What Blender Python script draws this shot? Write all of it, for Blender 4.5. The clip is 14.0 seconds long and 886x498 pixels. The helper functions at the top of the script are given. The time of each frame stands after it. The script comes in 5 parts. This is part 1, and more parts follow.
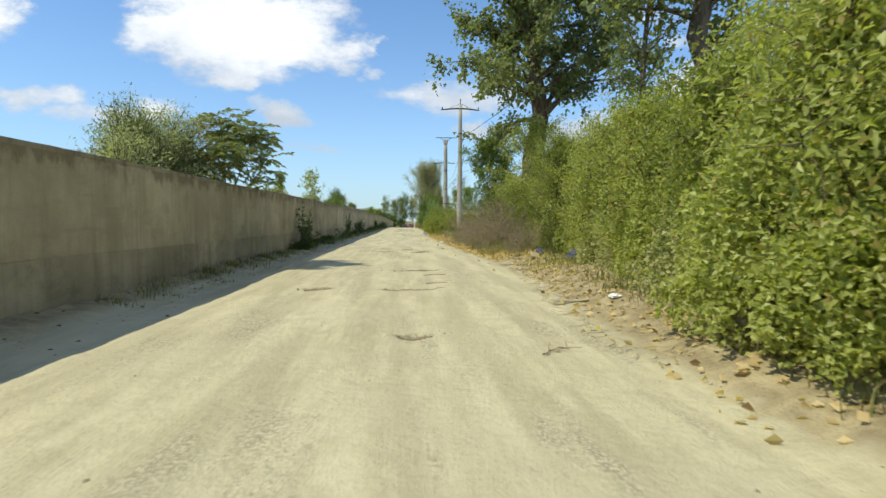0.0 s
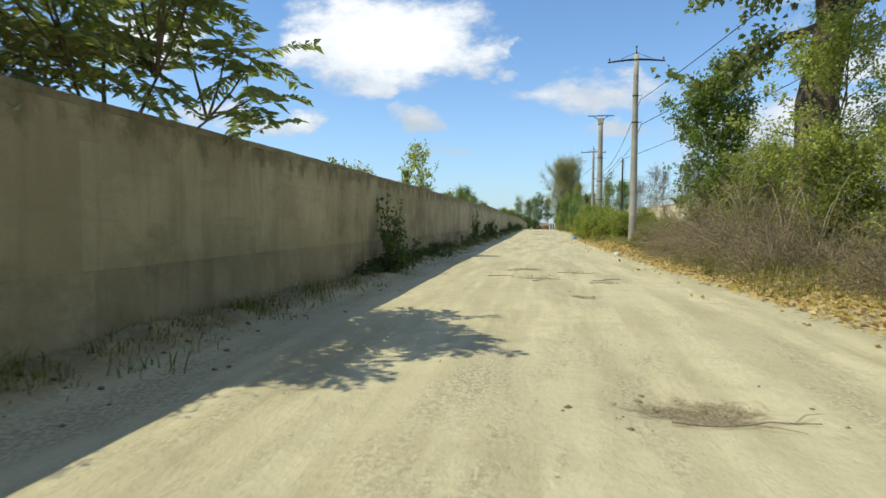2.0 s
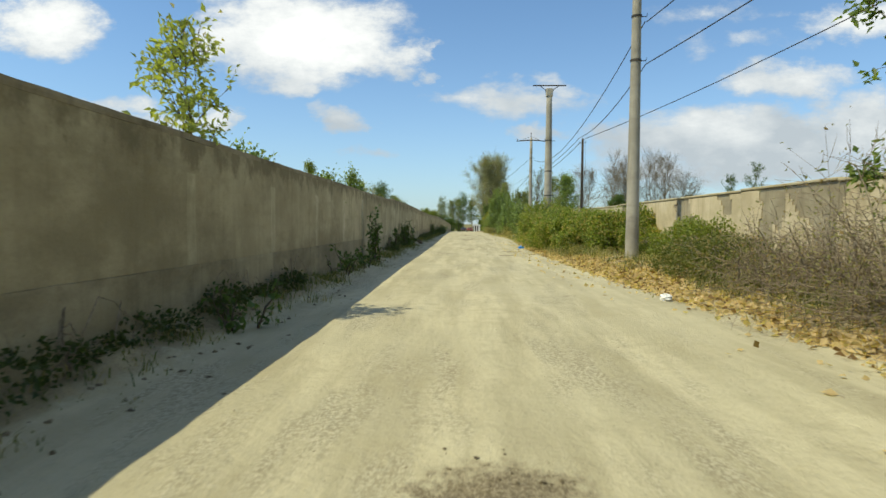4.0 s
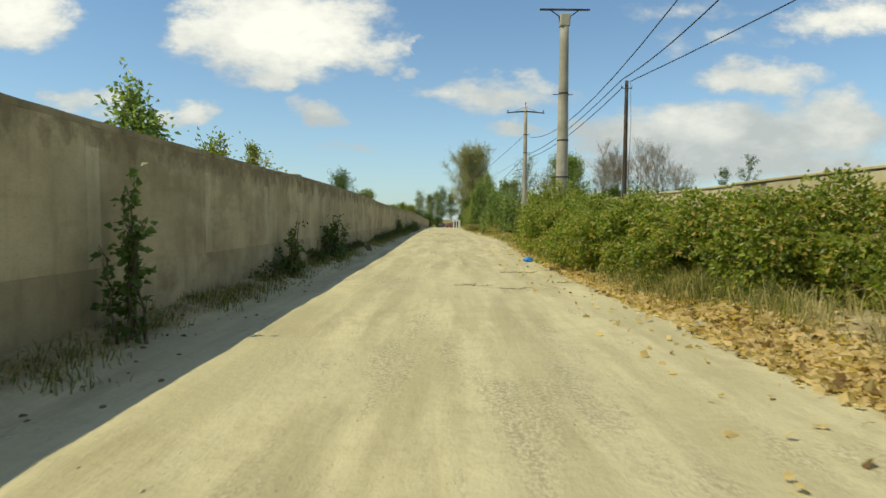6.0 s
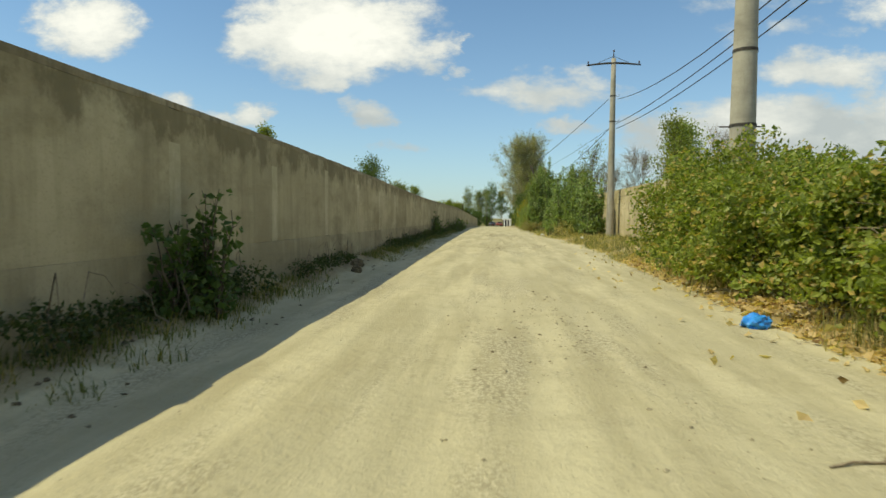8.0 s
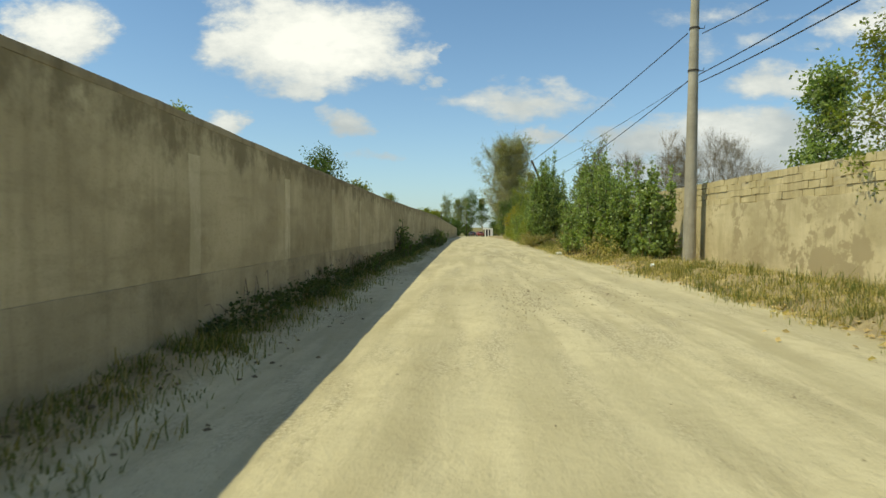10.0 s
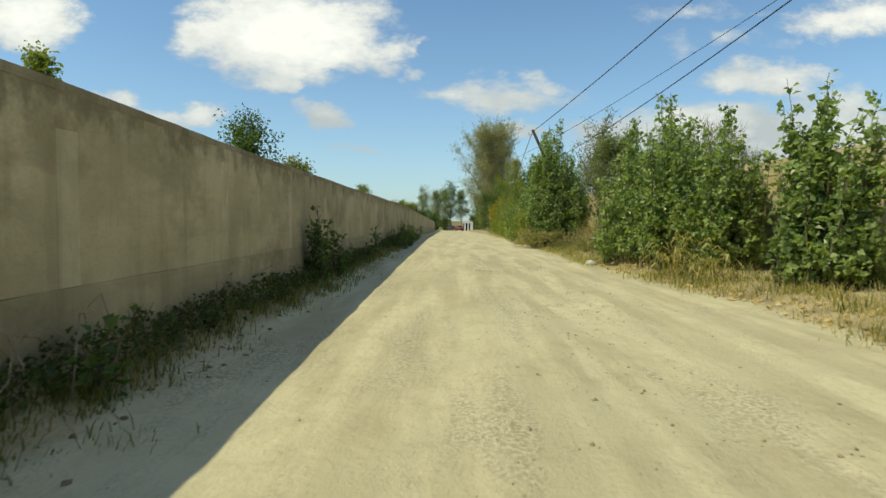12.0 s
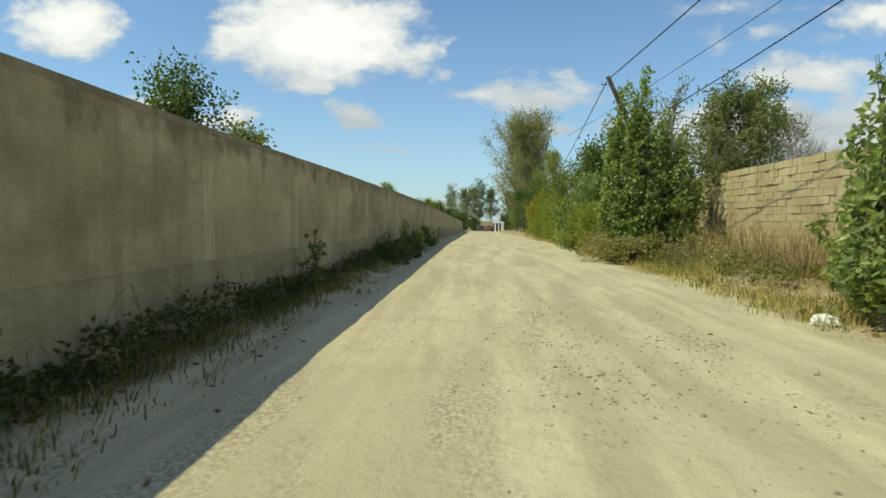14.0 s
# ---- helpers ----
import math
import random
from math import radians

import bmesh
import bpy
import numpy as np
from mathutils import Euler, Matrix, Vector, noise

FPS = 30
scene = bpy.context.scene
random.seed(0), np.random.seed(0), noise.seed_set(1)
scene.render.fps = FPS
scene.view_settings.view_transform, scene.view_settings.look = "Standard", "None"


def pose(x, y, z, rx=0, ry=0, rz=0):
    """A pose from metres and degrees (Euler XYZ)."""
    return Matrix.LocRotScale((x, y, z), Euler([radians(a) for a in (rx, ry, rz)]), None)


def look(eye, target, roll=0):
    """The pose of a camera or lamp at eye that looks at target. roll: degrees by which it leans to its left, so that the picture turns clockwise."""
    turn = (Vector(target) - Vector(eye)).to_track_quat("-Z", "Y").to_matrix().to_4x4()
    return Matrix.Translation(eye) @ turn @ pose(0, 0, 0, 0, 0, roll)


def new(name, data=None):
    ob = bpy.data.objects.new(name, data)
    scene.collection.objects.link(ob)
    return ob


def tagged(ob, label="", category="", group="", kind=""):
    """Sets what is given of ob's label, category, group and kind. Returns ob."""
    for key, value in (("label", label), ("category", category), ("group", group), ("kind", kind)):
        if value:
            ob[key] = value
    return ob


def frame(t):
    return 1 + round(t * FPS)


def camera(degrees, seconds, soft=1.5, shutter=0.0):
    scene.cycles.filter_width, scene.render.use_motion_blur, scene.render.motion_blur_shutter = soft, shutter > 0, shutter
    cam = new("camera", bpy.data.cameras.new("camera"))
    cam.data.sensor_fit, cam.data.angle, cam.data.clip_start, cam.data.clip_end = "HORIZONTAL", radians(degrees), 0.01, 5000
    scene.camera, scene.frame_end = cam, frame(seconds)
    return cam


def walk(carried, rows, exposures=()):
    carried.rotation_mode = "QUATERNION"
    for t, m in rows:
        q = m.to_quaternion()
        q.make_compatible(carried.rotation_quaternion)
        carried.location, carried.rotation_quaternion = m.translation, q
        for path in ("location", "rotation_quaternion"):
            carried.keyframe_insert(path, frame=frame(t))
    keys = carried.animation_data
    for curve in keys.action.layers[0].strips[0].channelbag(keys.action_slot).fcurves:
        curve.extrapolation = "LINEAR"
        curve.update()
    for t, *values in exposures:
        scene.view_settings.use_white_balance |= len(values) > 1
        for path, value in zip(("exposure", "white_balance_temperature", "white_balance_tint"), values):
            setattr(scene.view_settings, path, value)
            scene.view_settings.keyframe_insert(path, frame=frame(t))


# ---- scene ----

# ---------------------------------------------------------------- camera
cam = camera(75.0, 14.0, shutter=0.12)
# seconds, x, y, z, yaw to the left of +y, pitch up
WAY = [
    (0.0, -0.086, 0.019, 1.278, -3.67, -2.76),
    (0.5, 0.116, 2.829, 1.267, -0.59, -2.39),
    (1.0, -0.050, 5.606, 1.295, 3.74, -3.02),
    (1.5, -0.556, 8.452, 1.287, 8.08, -2.72),
    (2.0, -0.918, 11.212, 1.210, 9.36, -2.71),
    (2.5, -1.280, 14.419, 1.256, 7.78, -2.62),
    (3.0, -1.574, 17.305, 1.230, 5.58, -2.30),
    (5.5, -1.134, 33.063, 1.349, -0.98, -2.94),
    (6.0, -1.039, 35.930, 1.308, -0.23, -2.95),
    (6.5, -0.996, 39.005, 1.230, 0.65, -3.23),
    (7.0, -1.022, 41.788, 1.220, 2.17, -2.85),
    (7.5, -1.072, 44.878, 1.244, 3.83, -2.66),
    (8.0, -1.173, 47.529, 1.161, 4.63, -3.10),
    (10.5, -2.042, 62.566, 1.276, 1.70, -2.08),
    (11.0, -2.079, 65.132, 1.224, 0.99, -2.12),
    (11.5, -2.000, 67.788, 1.223, 0.22, -3.35),
    (12.0, -1.902, 69.983, 1.271, 0.29, -2.81),
    (12.5, -1.894, 72.713, 1.191, 0.68, -2.02),
    (13.0, -1.875, 74.966, 1.199, 1.09, -2.54),
    (13.5, -1.811, 77.542, 1.162, 2.09, -1.98),
    (14.0, -1.791, 79.859, 1.216, 3.20, -2.82),
]


def stand(x, y, z, yaw, pitch, roll=0.41):
    a, b = radians(yaw), radians(pitch)
    ahead = Vector((-math.sin(a) * math.cos(b), math.cos(a) * math.cos(b), math.sin(b)))
    return look((x, y, z), Vector((x, y, z)) + ahead, roll)


walk(cam, [(t, stand(*r)) for t, *r in WAY], exposures=[(0.0, 0.28, 6750, 8), (3.0, 0.22, 6750, 7), (5.5, 0.08, 7950, 2), (11.0, 0.08, 7750, 1), (14.0, 0.10, 7450, 2)])

# ---------------------------------------------------------------- sky and sun
SUN_WAY = Vector((-0.644, -0.25, 1.0)).normalized()     # from the ground to the sun
world = bpy.data.worlds.new("sky")
scene.world = world
world.use_nodes = True
SKY_STRENGTH, CLOUD_GLOW = 0.155, 0.98
# clouds: across (x / y), up (z / y), half width, half height, weight
CLOUDS = [
    (-0.280, 0.320, 0.175, 0.066, 1.3), (-0.390, 0.325, 0.085, 0.052, 1.1), (-0.201, 0.290, 0.110, 0.032, 1.1), (-0.104, 0.293, 0.056, 0.018, 0.9),
    (-0.288, 0.247, 0.066, 0.019, 0.9), (-0.056, 0.287, 0.020, 0.010, 0.7), (-0.073, 0.262, 0.020, 0.009, 0.6), (-0.148, 0.358, 0.031, 0.009, 0.5),
    (-0.211, 0.182, 0.058, 0.020, 0.95), (-0.245, 0.201, 0.030, 0.014, 0.7), (-0.719, 0.345, 0.100, 0.042, 1.15), (-0.754, 0.319, 0.044, 0.021, 0.8),
    (-0.615, 0.201, 0.072, 0.021, 0.9), (-0.423, 0.188, 0.045, 0.019, 1.0), (-0.494, 0.175, 0.085, 0.017, 0.8), (-0.177, 0.117, 0.047, 0.010, 0.55),
    (0.079, 0.216, 0.130, 0.026, 0.85), (0.156, 0.239, 0.056, 0.017, 0.7), (0.552, 0.244, 0.112, 0.025, 0.95), (0.504, 0.146, 0.286, 0.042, 1.2),
    (0.282, 0.163, 0.110, 0.019, 0.85), (0.665, 0.167, 0.124, 0.047, 1.15), (0.128, 0.160, 0.060, 0.012, 0.75), (0.515, 0.099, 0.306, 0.033, 1.0),
    (0.690, 0.345, 0.115, 0.030, 1.0), (0.439, 0.360, 0.104, 0.014, 0.42), (0.507, 0.310, 0.076, 0.014, 0.38), (0.374, 0.311, 0.043, 0.021, 0.42),
]


def sky_world():
    nt = world.node_tree
    nt.nodes.clear()
    N, L = nt.nodes.new, nt.links.new

    def calc(op, a, b=None, c=None):
        n = N("ShaderNodeMath")
        n.operation = op
        for k, v in enumerate((a, b, c)):
            if v is None:
                continue
            if isinstance(v, (int, float)):
                n.inputs[k].default_value = v
            else:
                L(v, n.inputs[k])
        return n.outputs[0]

    sky = N("ShaderNodeTexSky")
    sky.sky_type, sky.sun_disc = "NISHITA", False
    sky.sun_elevation = math.asin(SUN_WAY.z)
    sky.sun_rotation = math.atan2(SUN_WAY.x, SUN_WAY.y)
    sky.altitude, sky.air_density, sky.dust_density, sky.ozone_density = 900, 0.95, 0.05, 2.4
    co = N("ShaderNodeTexCoord")
    sep = N("ShaderNodeSeparateXYZ")
    L(co.outputs["Generated"], sep.inputs[0])
    ahead = calc("MAXIMUM", sep.outputs[1], 0.08)
    u, v = calc("DIVIDE", sep.outputs[0], ahead), calc("DIVIDE", sep.outputs[2], ahead)
    comb = N("ShaderNodeCombineXYZ")
    L(u, comb.inputs[0])
    L(calc("MULTIPLY", v, 1.8), comb.inputs[1])

    def fog(scale, detail, rough):
        n = N("ShaderNodeTexNoise")
        n.inputs["Scale"].default_value, n.inputs["Detail"].default_value, n.inputs["Roughness"].default_value = scale, detail, rough
        L(comb.outputs[0], n.inputs["Vector"])
        return n

    warp = fog(7.0, 5.0, 0.6)
    wsep = N("ShaderNodeSeparateColor")
    L(warp.outputs["Color"], wsep.inputs[0])
    u2 = calc("MULTIPLY_ADD", calc("SUBTRACT", wsep.outputs[0], 0.5), 0.22, u)
    v2 = calc("MULTIPLY_ADD", calc("SUBTRACT", wsep.outputs[1], 0.5), 0.10, v)
    total = None
    for cu, cv, a, b, w in CLOUDS:
        du = calc("DIVIDE", calc("SUBTRACT", u2, cu), a * 1.16)
        dv = calc("DIVIDE", calc("SUBTRACT", v2, cv), b * 1.36)
        r2 = calc("ADD", calc("MULTIPLY", du, du), calc("MULTIPLY", dv, dv))
        blob = calc("MULTIPLY", calc("MAXIMUM", calc("SUBTRACT", 1.25, r2), 0.0), w)
        total = blob if total is None else calc("MAXIMUM", total, blob)
    fine = fog(12.0, 9.0, 0.66)
    dens = calc("MULTIPLY_ADD", calc("SUBTRACT", fine.outputs["Fac"], 0.5), 2.0, total)
    gate = calc("MULTIPLY", total, 6.0)
    gate.node.use_clamp = True
    ramp = N("ShaderNodeMapRange")
    ramp.interpolation_type = "SMOOTHSTEP"
    ramp.inputs["From Min"].default_value, ramp.inputs["From Max"].default_value = 0.10, 1.15
    L(dens, ramp.inputs["Value"])
    mask = calc("MULTIPLY", calc("MULTIPLY", ramp.outputs[0], gate), 0.96)
    # unseen broken cloud added overhead and behind, to whiten and lift light in shade
    deck = N("ShaderNodeCombineXYZ")
    high = calc("MAXIMUM", sep.outputs[2], 0.09)
    L(calc("DIVIDE", sep.outputs[0], high), deck.inputs[0])
    L(calc("DIVIDE", sep.outputs[1], high), deck.inputs[1])
    field = N("ShaderNodeTexNoise")
    field.inputs["Scale"].default_value, field.inputs["Detail"].default_value, field.inputs["Roughness"].default_value = 0.9, 7.0, 0.6
    L(deck.outputs[0], field.inputs["Vector"])
    cover = N("ShaderNodeMapRange")
    cover.interpolation_type = "SMOOTHSTEP"
    cover.inputs["From Min"].default_value, cover.inputs["From Max"].default_value = 0.46, 0.60
    L(field.outputs["Fac"], cover.inputs["Value"])
    beyond = N("ShaderNodeMapRange")
    beyond.interpolation_type = "SMOOTHSTEP"
    beyond.inputs["From Min"].default_value, beyond.inputs["From Max"].default_value = 0.46, 0.62
    L(v, beyond.inputs["Value"])
    mask = calc("MAXIMUM", mask, calc("MULTIPLY", calc("MULTIPLY", cover.outputs[0], beyond.outputs[0]), 0.9))
    glow = N("ShaderNodeMix")
    glow.data_type = "RGBA"
    shade = N("ShaderNodeMapRange")
    shade.inputs["From Min"].default_value, shade.inputs["From Max"].default_value = 0.1, 1.5
    L(dens, shade.inputs["Value"])
    billow = fog(5.0, 6.0, 0.6)
    lit = calc("MULTIPLY_ADD", calc("SUBTRACT", billow.outputs["Fac"], 0.5), 2.4, calc("MULTIPLY_ADD", v, 4.6, -0.50))
    lit.node.use_clamp = True
    L(calc("MULTIPLY", shade.outputs[0], lit), glow.inputs["Factor"])
    glow.inputs[6].default_value = (0.47 * CLOUD_GLOW, 0.54 * CLOUD_GLOW, 0.64 * CLOUD_GLOW, 1)
    glow.inputs[7].default_value = (0.96 * CLOUD_GLOW, CLOUD_GLOW, 1.07 * CLOUD_GLOW, 1)
    dim = N("ShaderNodeMix")
    dim.data_type, dim.blend_type = "RGBA", "MULTIPLY"
    dim.inputs["Factor"].default_value = 1.0
    L(sky.outputs[0], dim.inputs[6])
    dim.inputs[7].default_value = (0.70 * SKY_STRENGTH, 0.93 * SKY_STRENGTH, 1.08 * SKY_STRENGTH, 1)
    both = N("ShaderNodeMix")
    both.data_type = "RGBA"
    L(mask, both.inputs["Factor"])
    # pale haze thickening towards the horizon
    haze = N("ShaderNodeMix")
    haze.data_type = "RGBA"
    L(calc("MULTIPLY", calc("EXPONENT", calc("MULTIPLY", calc("ABSOLUTE", sep.outputs[2]), -7.0)), 0.85), haze.inputs["Factor"])
    L(dim.outputs[2], haze.inputs[6])
    haze.inputs[7].default_value = (0.37, 0.465, 0.57, 1)
    L(haze.outputs[2], both.inputs[6])
    L(glow.outputs[2], both.inputs[7])
    bg = N("ShaderNodeBackground")
    bg.inputs["Strength"].default_value = 1.0
    L(both.outputs[2], bg.inputs["Color"])
    out = N("ShaderNodeOutputWorld")
    L(bg.outputs[0], out.inputs[0])


sky_world()
sun_data = bpy.data.lights.new("sun", "SUN")
sun_data.energy, sun_data.angle, sun_data.color = 3.5, radians(0.53), (1.0, 0.96, 0.75)
sun = new("sun", sun_data)
sun.matrix_world = look(SUN_WAY * 100, (0, 0, 0))

# ---------------------------------------------------------------- materials


class Stuff:
    """A small node builder for one procedural material."""

    def __init__(self, name, rough=0.9, metal=0.0, gloss=0.3):
        self.m = bpy.data.materials.new(name)
        self.m.use_nodes = True
        self.nt = self.m.node_tree
        self.bsdf = self.nt.nodes["Principled BSDF"]
        self.bsdf.inputs["Roughness"].default_value = rough
        self.bsdf.inputs["Metallic"].default_value = metal
        self.bsdf.inputs["Specular IOR Level"].default_value = gloss
        self.co = self.N("ShaderNodeTexCoord").outputs["Object"]
        self.geo = self.N("ShaderNodeNewGeometry")

    def N(self, kind):
        return self.nt.nodes.new(kind)

    def L(self, a, b):
        self.nt.links.new(a, b)

    def noise(self, scale, detail=5.0, rough=0.6, stretch=None, where=None):
        n = self.N("ShaderNodeTexNoise")
        n.inputs["Scale"].default_value, n.inputs["Detail"].default_value, n.inputs["Roughness"].default_value = scale, detail, rough
        src = where or self.geo.outputs["Position"]
        if stretch:
            mp = self.N("ShaderNodeMapping")
            mp.inputs["Scale"].default_value = stretch
            self.L(src, mp.inputs["Vector"])
            src = mp.outputs[0]
        self.L(src, n.inputs["Vector"])
        return n.outputs["Fac"]

    def span(self, v, lo, hi, a=0.0, b=1.0):
        n = self.N("ShaderNodeMapRange")
        n.interpolation_type = "SMOOTHSTEP"
        for k, x in zip(("From Min", "From Max", "To Min", "To Max"), (lo, hi, a, b)):
            n.inputs[k].default_value = x
        self.L(v, n.inputs["Value"])
        return n.outputs[0]

    def calc(self, op, a, b):
        n = self.N("ShaderNodeMath")
        n.operation = op
        for k, x in enumerate((a, b)):
            if isinstance(x, (int, float)):
                n.inputs[k].default_value = x
            else:
                self.L(x, n.inputs[k])
        return n.outputs[0]

    def mix(self, f, a, b, blend="MIX"):
        n = self.N("ShaderNodeMix")
        n.data_type, n.blend_type = "RGBA", blend
        for k, x in ((0, f), (6, a), (7, b)):
            if isinstance(x, (int, float)):
                n.inputs[k].default_value = x
            elif isinstance(x, tuple):
                n.inputs[k].default_value = (*x, 1.0)
            else:
                self.L(x, n.inputs[k])
        return n.outputs[2]

    def attr(self, name):
        n = self.N("ShaderNodeAttribute")
        n.attribute_name = name
        return n.outputs["Fac"]

    def colour(self, c):
        if isinstance(c, tuple):
            self.bsdf.inputs["Base Color"].default_value = (*c, 1)
        else:
            self.L(c, self.bsdf.inputs["Base Color"])

    def bump(self, v, strength, distance=0.02):
        n = self.N("ShaderNodeBump")
        n.inputs["Strength"].default_value, n.inputs["Distance"].default_value = strength, distance
        self.L(v, n.inputs["Height"])
        self.L(n.outputs[0], self.bsdf.inputs["Normal"])
        return self


def ground_material():
    s = Stuff("dusty_ground", 0.95, gloss=0.15)
    big, mid, grit = s.noise(0.45, 4), s.noise(3.0, 6, 0.65), s.noise(45.0, 4, 0.7)
    along = s.noise(1.0, 5, 0.6, stretch=(2.0, 0.2, 1.0))
    road = s.mix(s.span(along, 0.38, 0.62), (0.41, 0.365, 0.235), (0.57, 0.515, 0.345))
    road = s.mix(s.span(mid, 0.42, 0.72, 0, 0.55), road, (0.37, 0.325, 0.21))
    road = s.mix(s.span(big, 0.40, 0.66, 0, 0.6), road, (0.49, 0.445, 0.30))
    road = s.mix(s.span(grit, 0.56, 0.75, 0, 0.5), road, (0.30, 0.27, 0.175))
    patch = s.noise(0.9, 6, 0.72, stretch=(1.3, 0.26, 1.0))
    rubble = s.mix(s.span(s.noise(30.0, 3, 0.8), 0.42, 0.6), (0.22, 0.19, 0.125), (0.58, 0.53, 0.38))
    road = s.mix(s.span(patch, 0.48, 0.64, 0, 0.6), road, rubble)
    soil = s.mix(s.span(mid, 0.35, 0.7), (0.25, 0.20, 0.115), (0.44, 0.365, 0.215))
    soil = s.mix(s.span(grit, 0.5, 0.72, 0, 0.7), soil, (0.13, 0.10, 0.06))
    edge = s.calc("ADD", s.attr("verge"), s.calc("MULTIPLY", s.calc("SUBTRACT", mid, 0.5), 0.8))
    c = s.mix(s.span(edge, 0.3, 0.75), road, soil)
    field = s.mix(s.span(big, 0.35, 0.65), (0.13, 0.13, 0.045), (0.26, 0.22, 0.10))
    c = s.mix(s.attr("field"), c, field)
    worn = s.calc("ADD", s.attr("hole"), s.calc("MULTIPLY", s.calc("SUBTRACT", s.noise(9.0, 5, 0.7), 0.5), 1.2))
    hole = s.mix(s.span(grit, 0.4, 0.65), (0.15, 0.12, 0.075), (0.33, 0.28, 0.185))
    c = s.mix(s.calc("MULTIPLY", s.span(worn, 0.45, 0.85), s.span(s.attr("hole"), 0.02, 0.2)), c, hole)
    s.colour(c)
    s.bump(s.calc("ADD", s.calc("MULTIPLY", grit, 0.35), s.calc("MULTIPLY", s.noise(11.0, 5), 0.8)), 0.75, 0.035)
    return s.m


def concrete_material(name, low, high, stain, streaks=True, crown=0.0, runs=0.75, grime=0.6, worn=None, patch=2.6):
    s = Stuff(name, 0.93, gloss=0.2)
    cloud, grain = s.noise(0.9, 6, 0.62), s.noise(38.0, 5, 0.65)
    c = s.mix(s.span(cloud, 0.33, 0.68), low, high)
    if worn:
        c = s.mix(s.span(s.noise(patch, 6, 0.7, stretch=(1.0, 2.2, 0.8) if patch > 1 else None), *((0.38, 0.66, 0.1) if patch > 1 else (0.52, 0.56, 0.0)), 1.0), c, worn)
    if streaks:
        run = s.noise(1.0, 5, 0.65, stretch=(1.0, 4.5, 0.35))
        c = s.mix(s.span(s.noise(0.5, 6, 0.7, stretch=(1.0, 1.0, 1.6)), 0.48, 0.66, 0, grime), c, stain)
        c = s.mix(s.span(run, 0.46, 0.72, 0, runs), c, stain)
        line = s.noise(1.0, 4, 0.6, stretch=(1.0, 0.8, 6.0))
        c = s.mix(s.span(line, 0.52, 0.75, 0, 0.4), c, tuple(x * 0.8 for x in low))
    if crown:
        # dark algae blotches that hang down from the wall top
        z = s.N("ShaderNodeSeparateXYZ")
        s.L(s.geo.outputs["Position"], z.inputs[0])
        blot = s.calc("ADD", s.noise(2.2, 6, 0.7, stretch=(1.0, 1.0, 0.7)), s.span(z.outputs[2], crown - 0.75, crown, -0.22, 0.12))
        c = s.mix(s.span(blot, 0.47, 0.66, 0, 0.7), c, tuple(0.75 * x for x in stain))
    c = s.mix(s.span(grain, 0.5, 0.75, 0, 0.35), c, stain)
    info = s.N("ShaderNodeObjectInfo")
    c = s.mix(s.span(info.outputs["Random"], 0.0, 1.0, 0.0, 0.22), c, stain)
    s.colour(c)
    s.bump(s.calc("ADD", grain, s.calc("MULTIPLY", s.noise(6.0, 5), 1.5)), 0.35, 0.015)
    return s.m


def leaf_material(name, dark, light, dry=None, dry_part=0.0, shine=0.45):
    s = Stuff(name, shine, gloss=0.4)
    rnd = s.geo.outputs["Random Per Island"]
    c = s.mix(rnd, dark, light)
    patch = s.noise(1.1, 3)
    c = s.mix(s.span(patch, 0.4, 0.68, 0, 0.7), c, tuple(0.5 * (a + 1.15 * b) for a, b in zip(dark, light)))
    if dry:
        pick = s.calc("ADD", s.calc("FRACT", s.calc("MULTIPLY", rnd, 7.31), 0.0), s.calc("MULTIPLY", s.calc("SUBTRACT", patch, 0.5), 0.6))
        c = s.mix(s.span(pick, 1.0 - dry_part - 0.03, 1.0 - dry_part + 0.03), c, dry)
    s.colour(c)
    thin = s.N("ShaderNodeBsdfTranslucent")
    hue = s.mix(1.0, c, (1.35, 1.45, 0.55), "MULTIPLY")
    s.L(hue, thin.inputs["Color"])
    both = s.N("ShaderNodeMixShader")
    both.inputs[0].default_value = 0.46
    s.L(s.bsdf.outputs[0], both.inputs[1])
    s.L(thin.outputs[0], both.inputs[2])
    s.L(both.outputs[0], s.nt.nodes["Material Output"].inputs[0])
    return s.m


def bark_material(name, a, b, scale=1.0):
    s = Stuff(name, 0.95, gloss=0.15)
    run = s.noise(9.0 * scale, 6, 0.7, stretch=(1.0, 1.0, 0.22))
    c = s.mix(s.span(run, 0.35, 0.65), a, b)
    s.colour(s.mix(s.span(s.noise(2.2, 4), 0.45, 0.7, 0, 0.5), c, a))
    s.bump(run, 0.8, 0.03)
    return s.m


def plain_material(name, a, b, rough=0.7, metal=0.0, scale=12.0, gloss=0.4):
    s = Stuff(name, rough, metal, gloss)
    s.colour(s.mix(s.span(s.noise(scale, 5), 0.38, 0.66), a, b))
    s.bump(s.noise(scale * 5, 4), 0.2, 0.005)
    return s.m


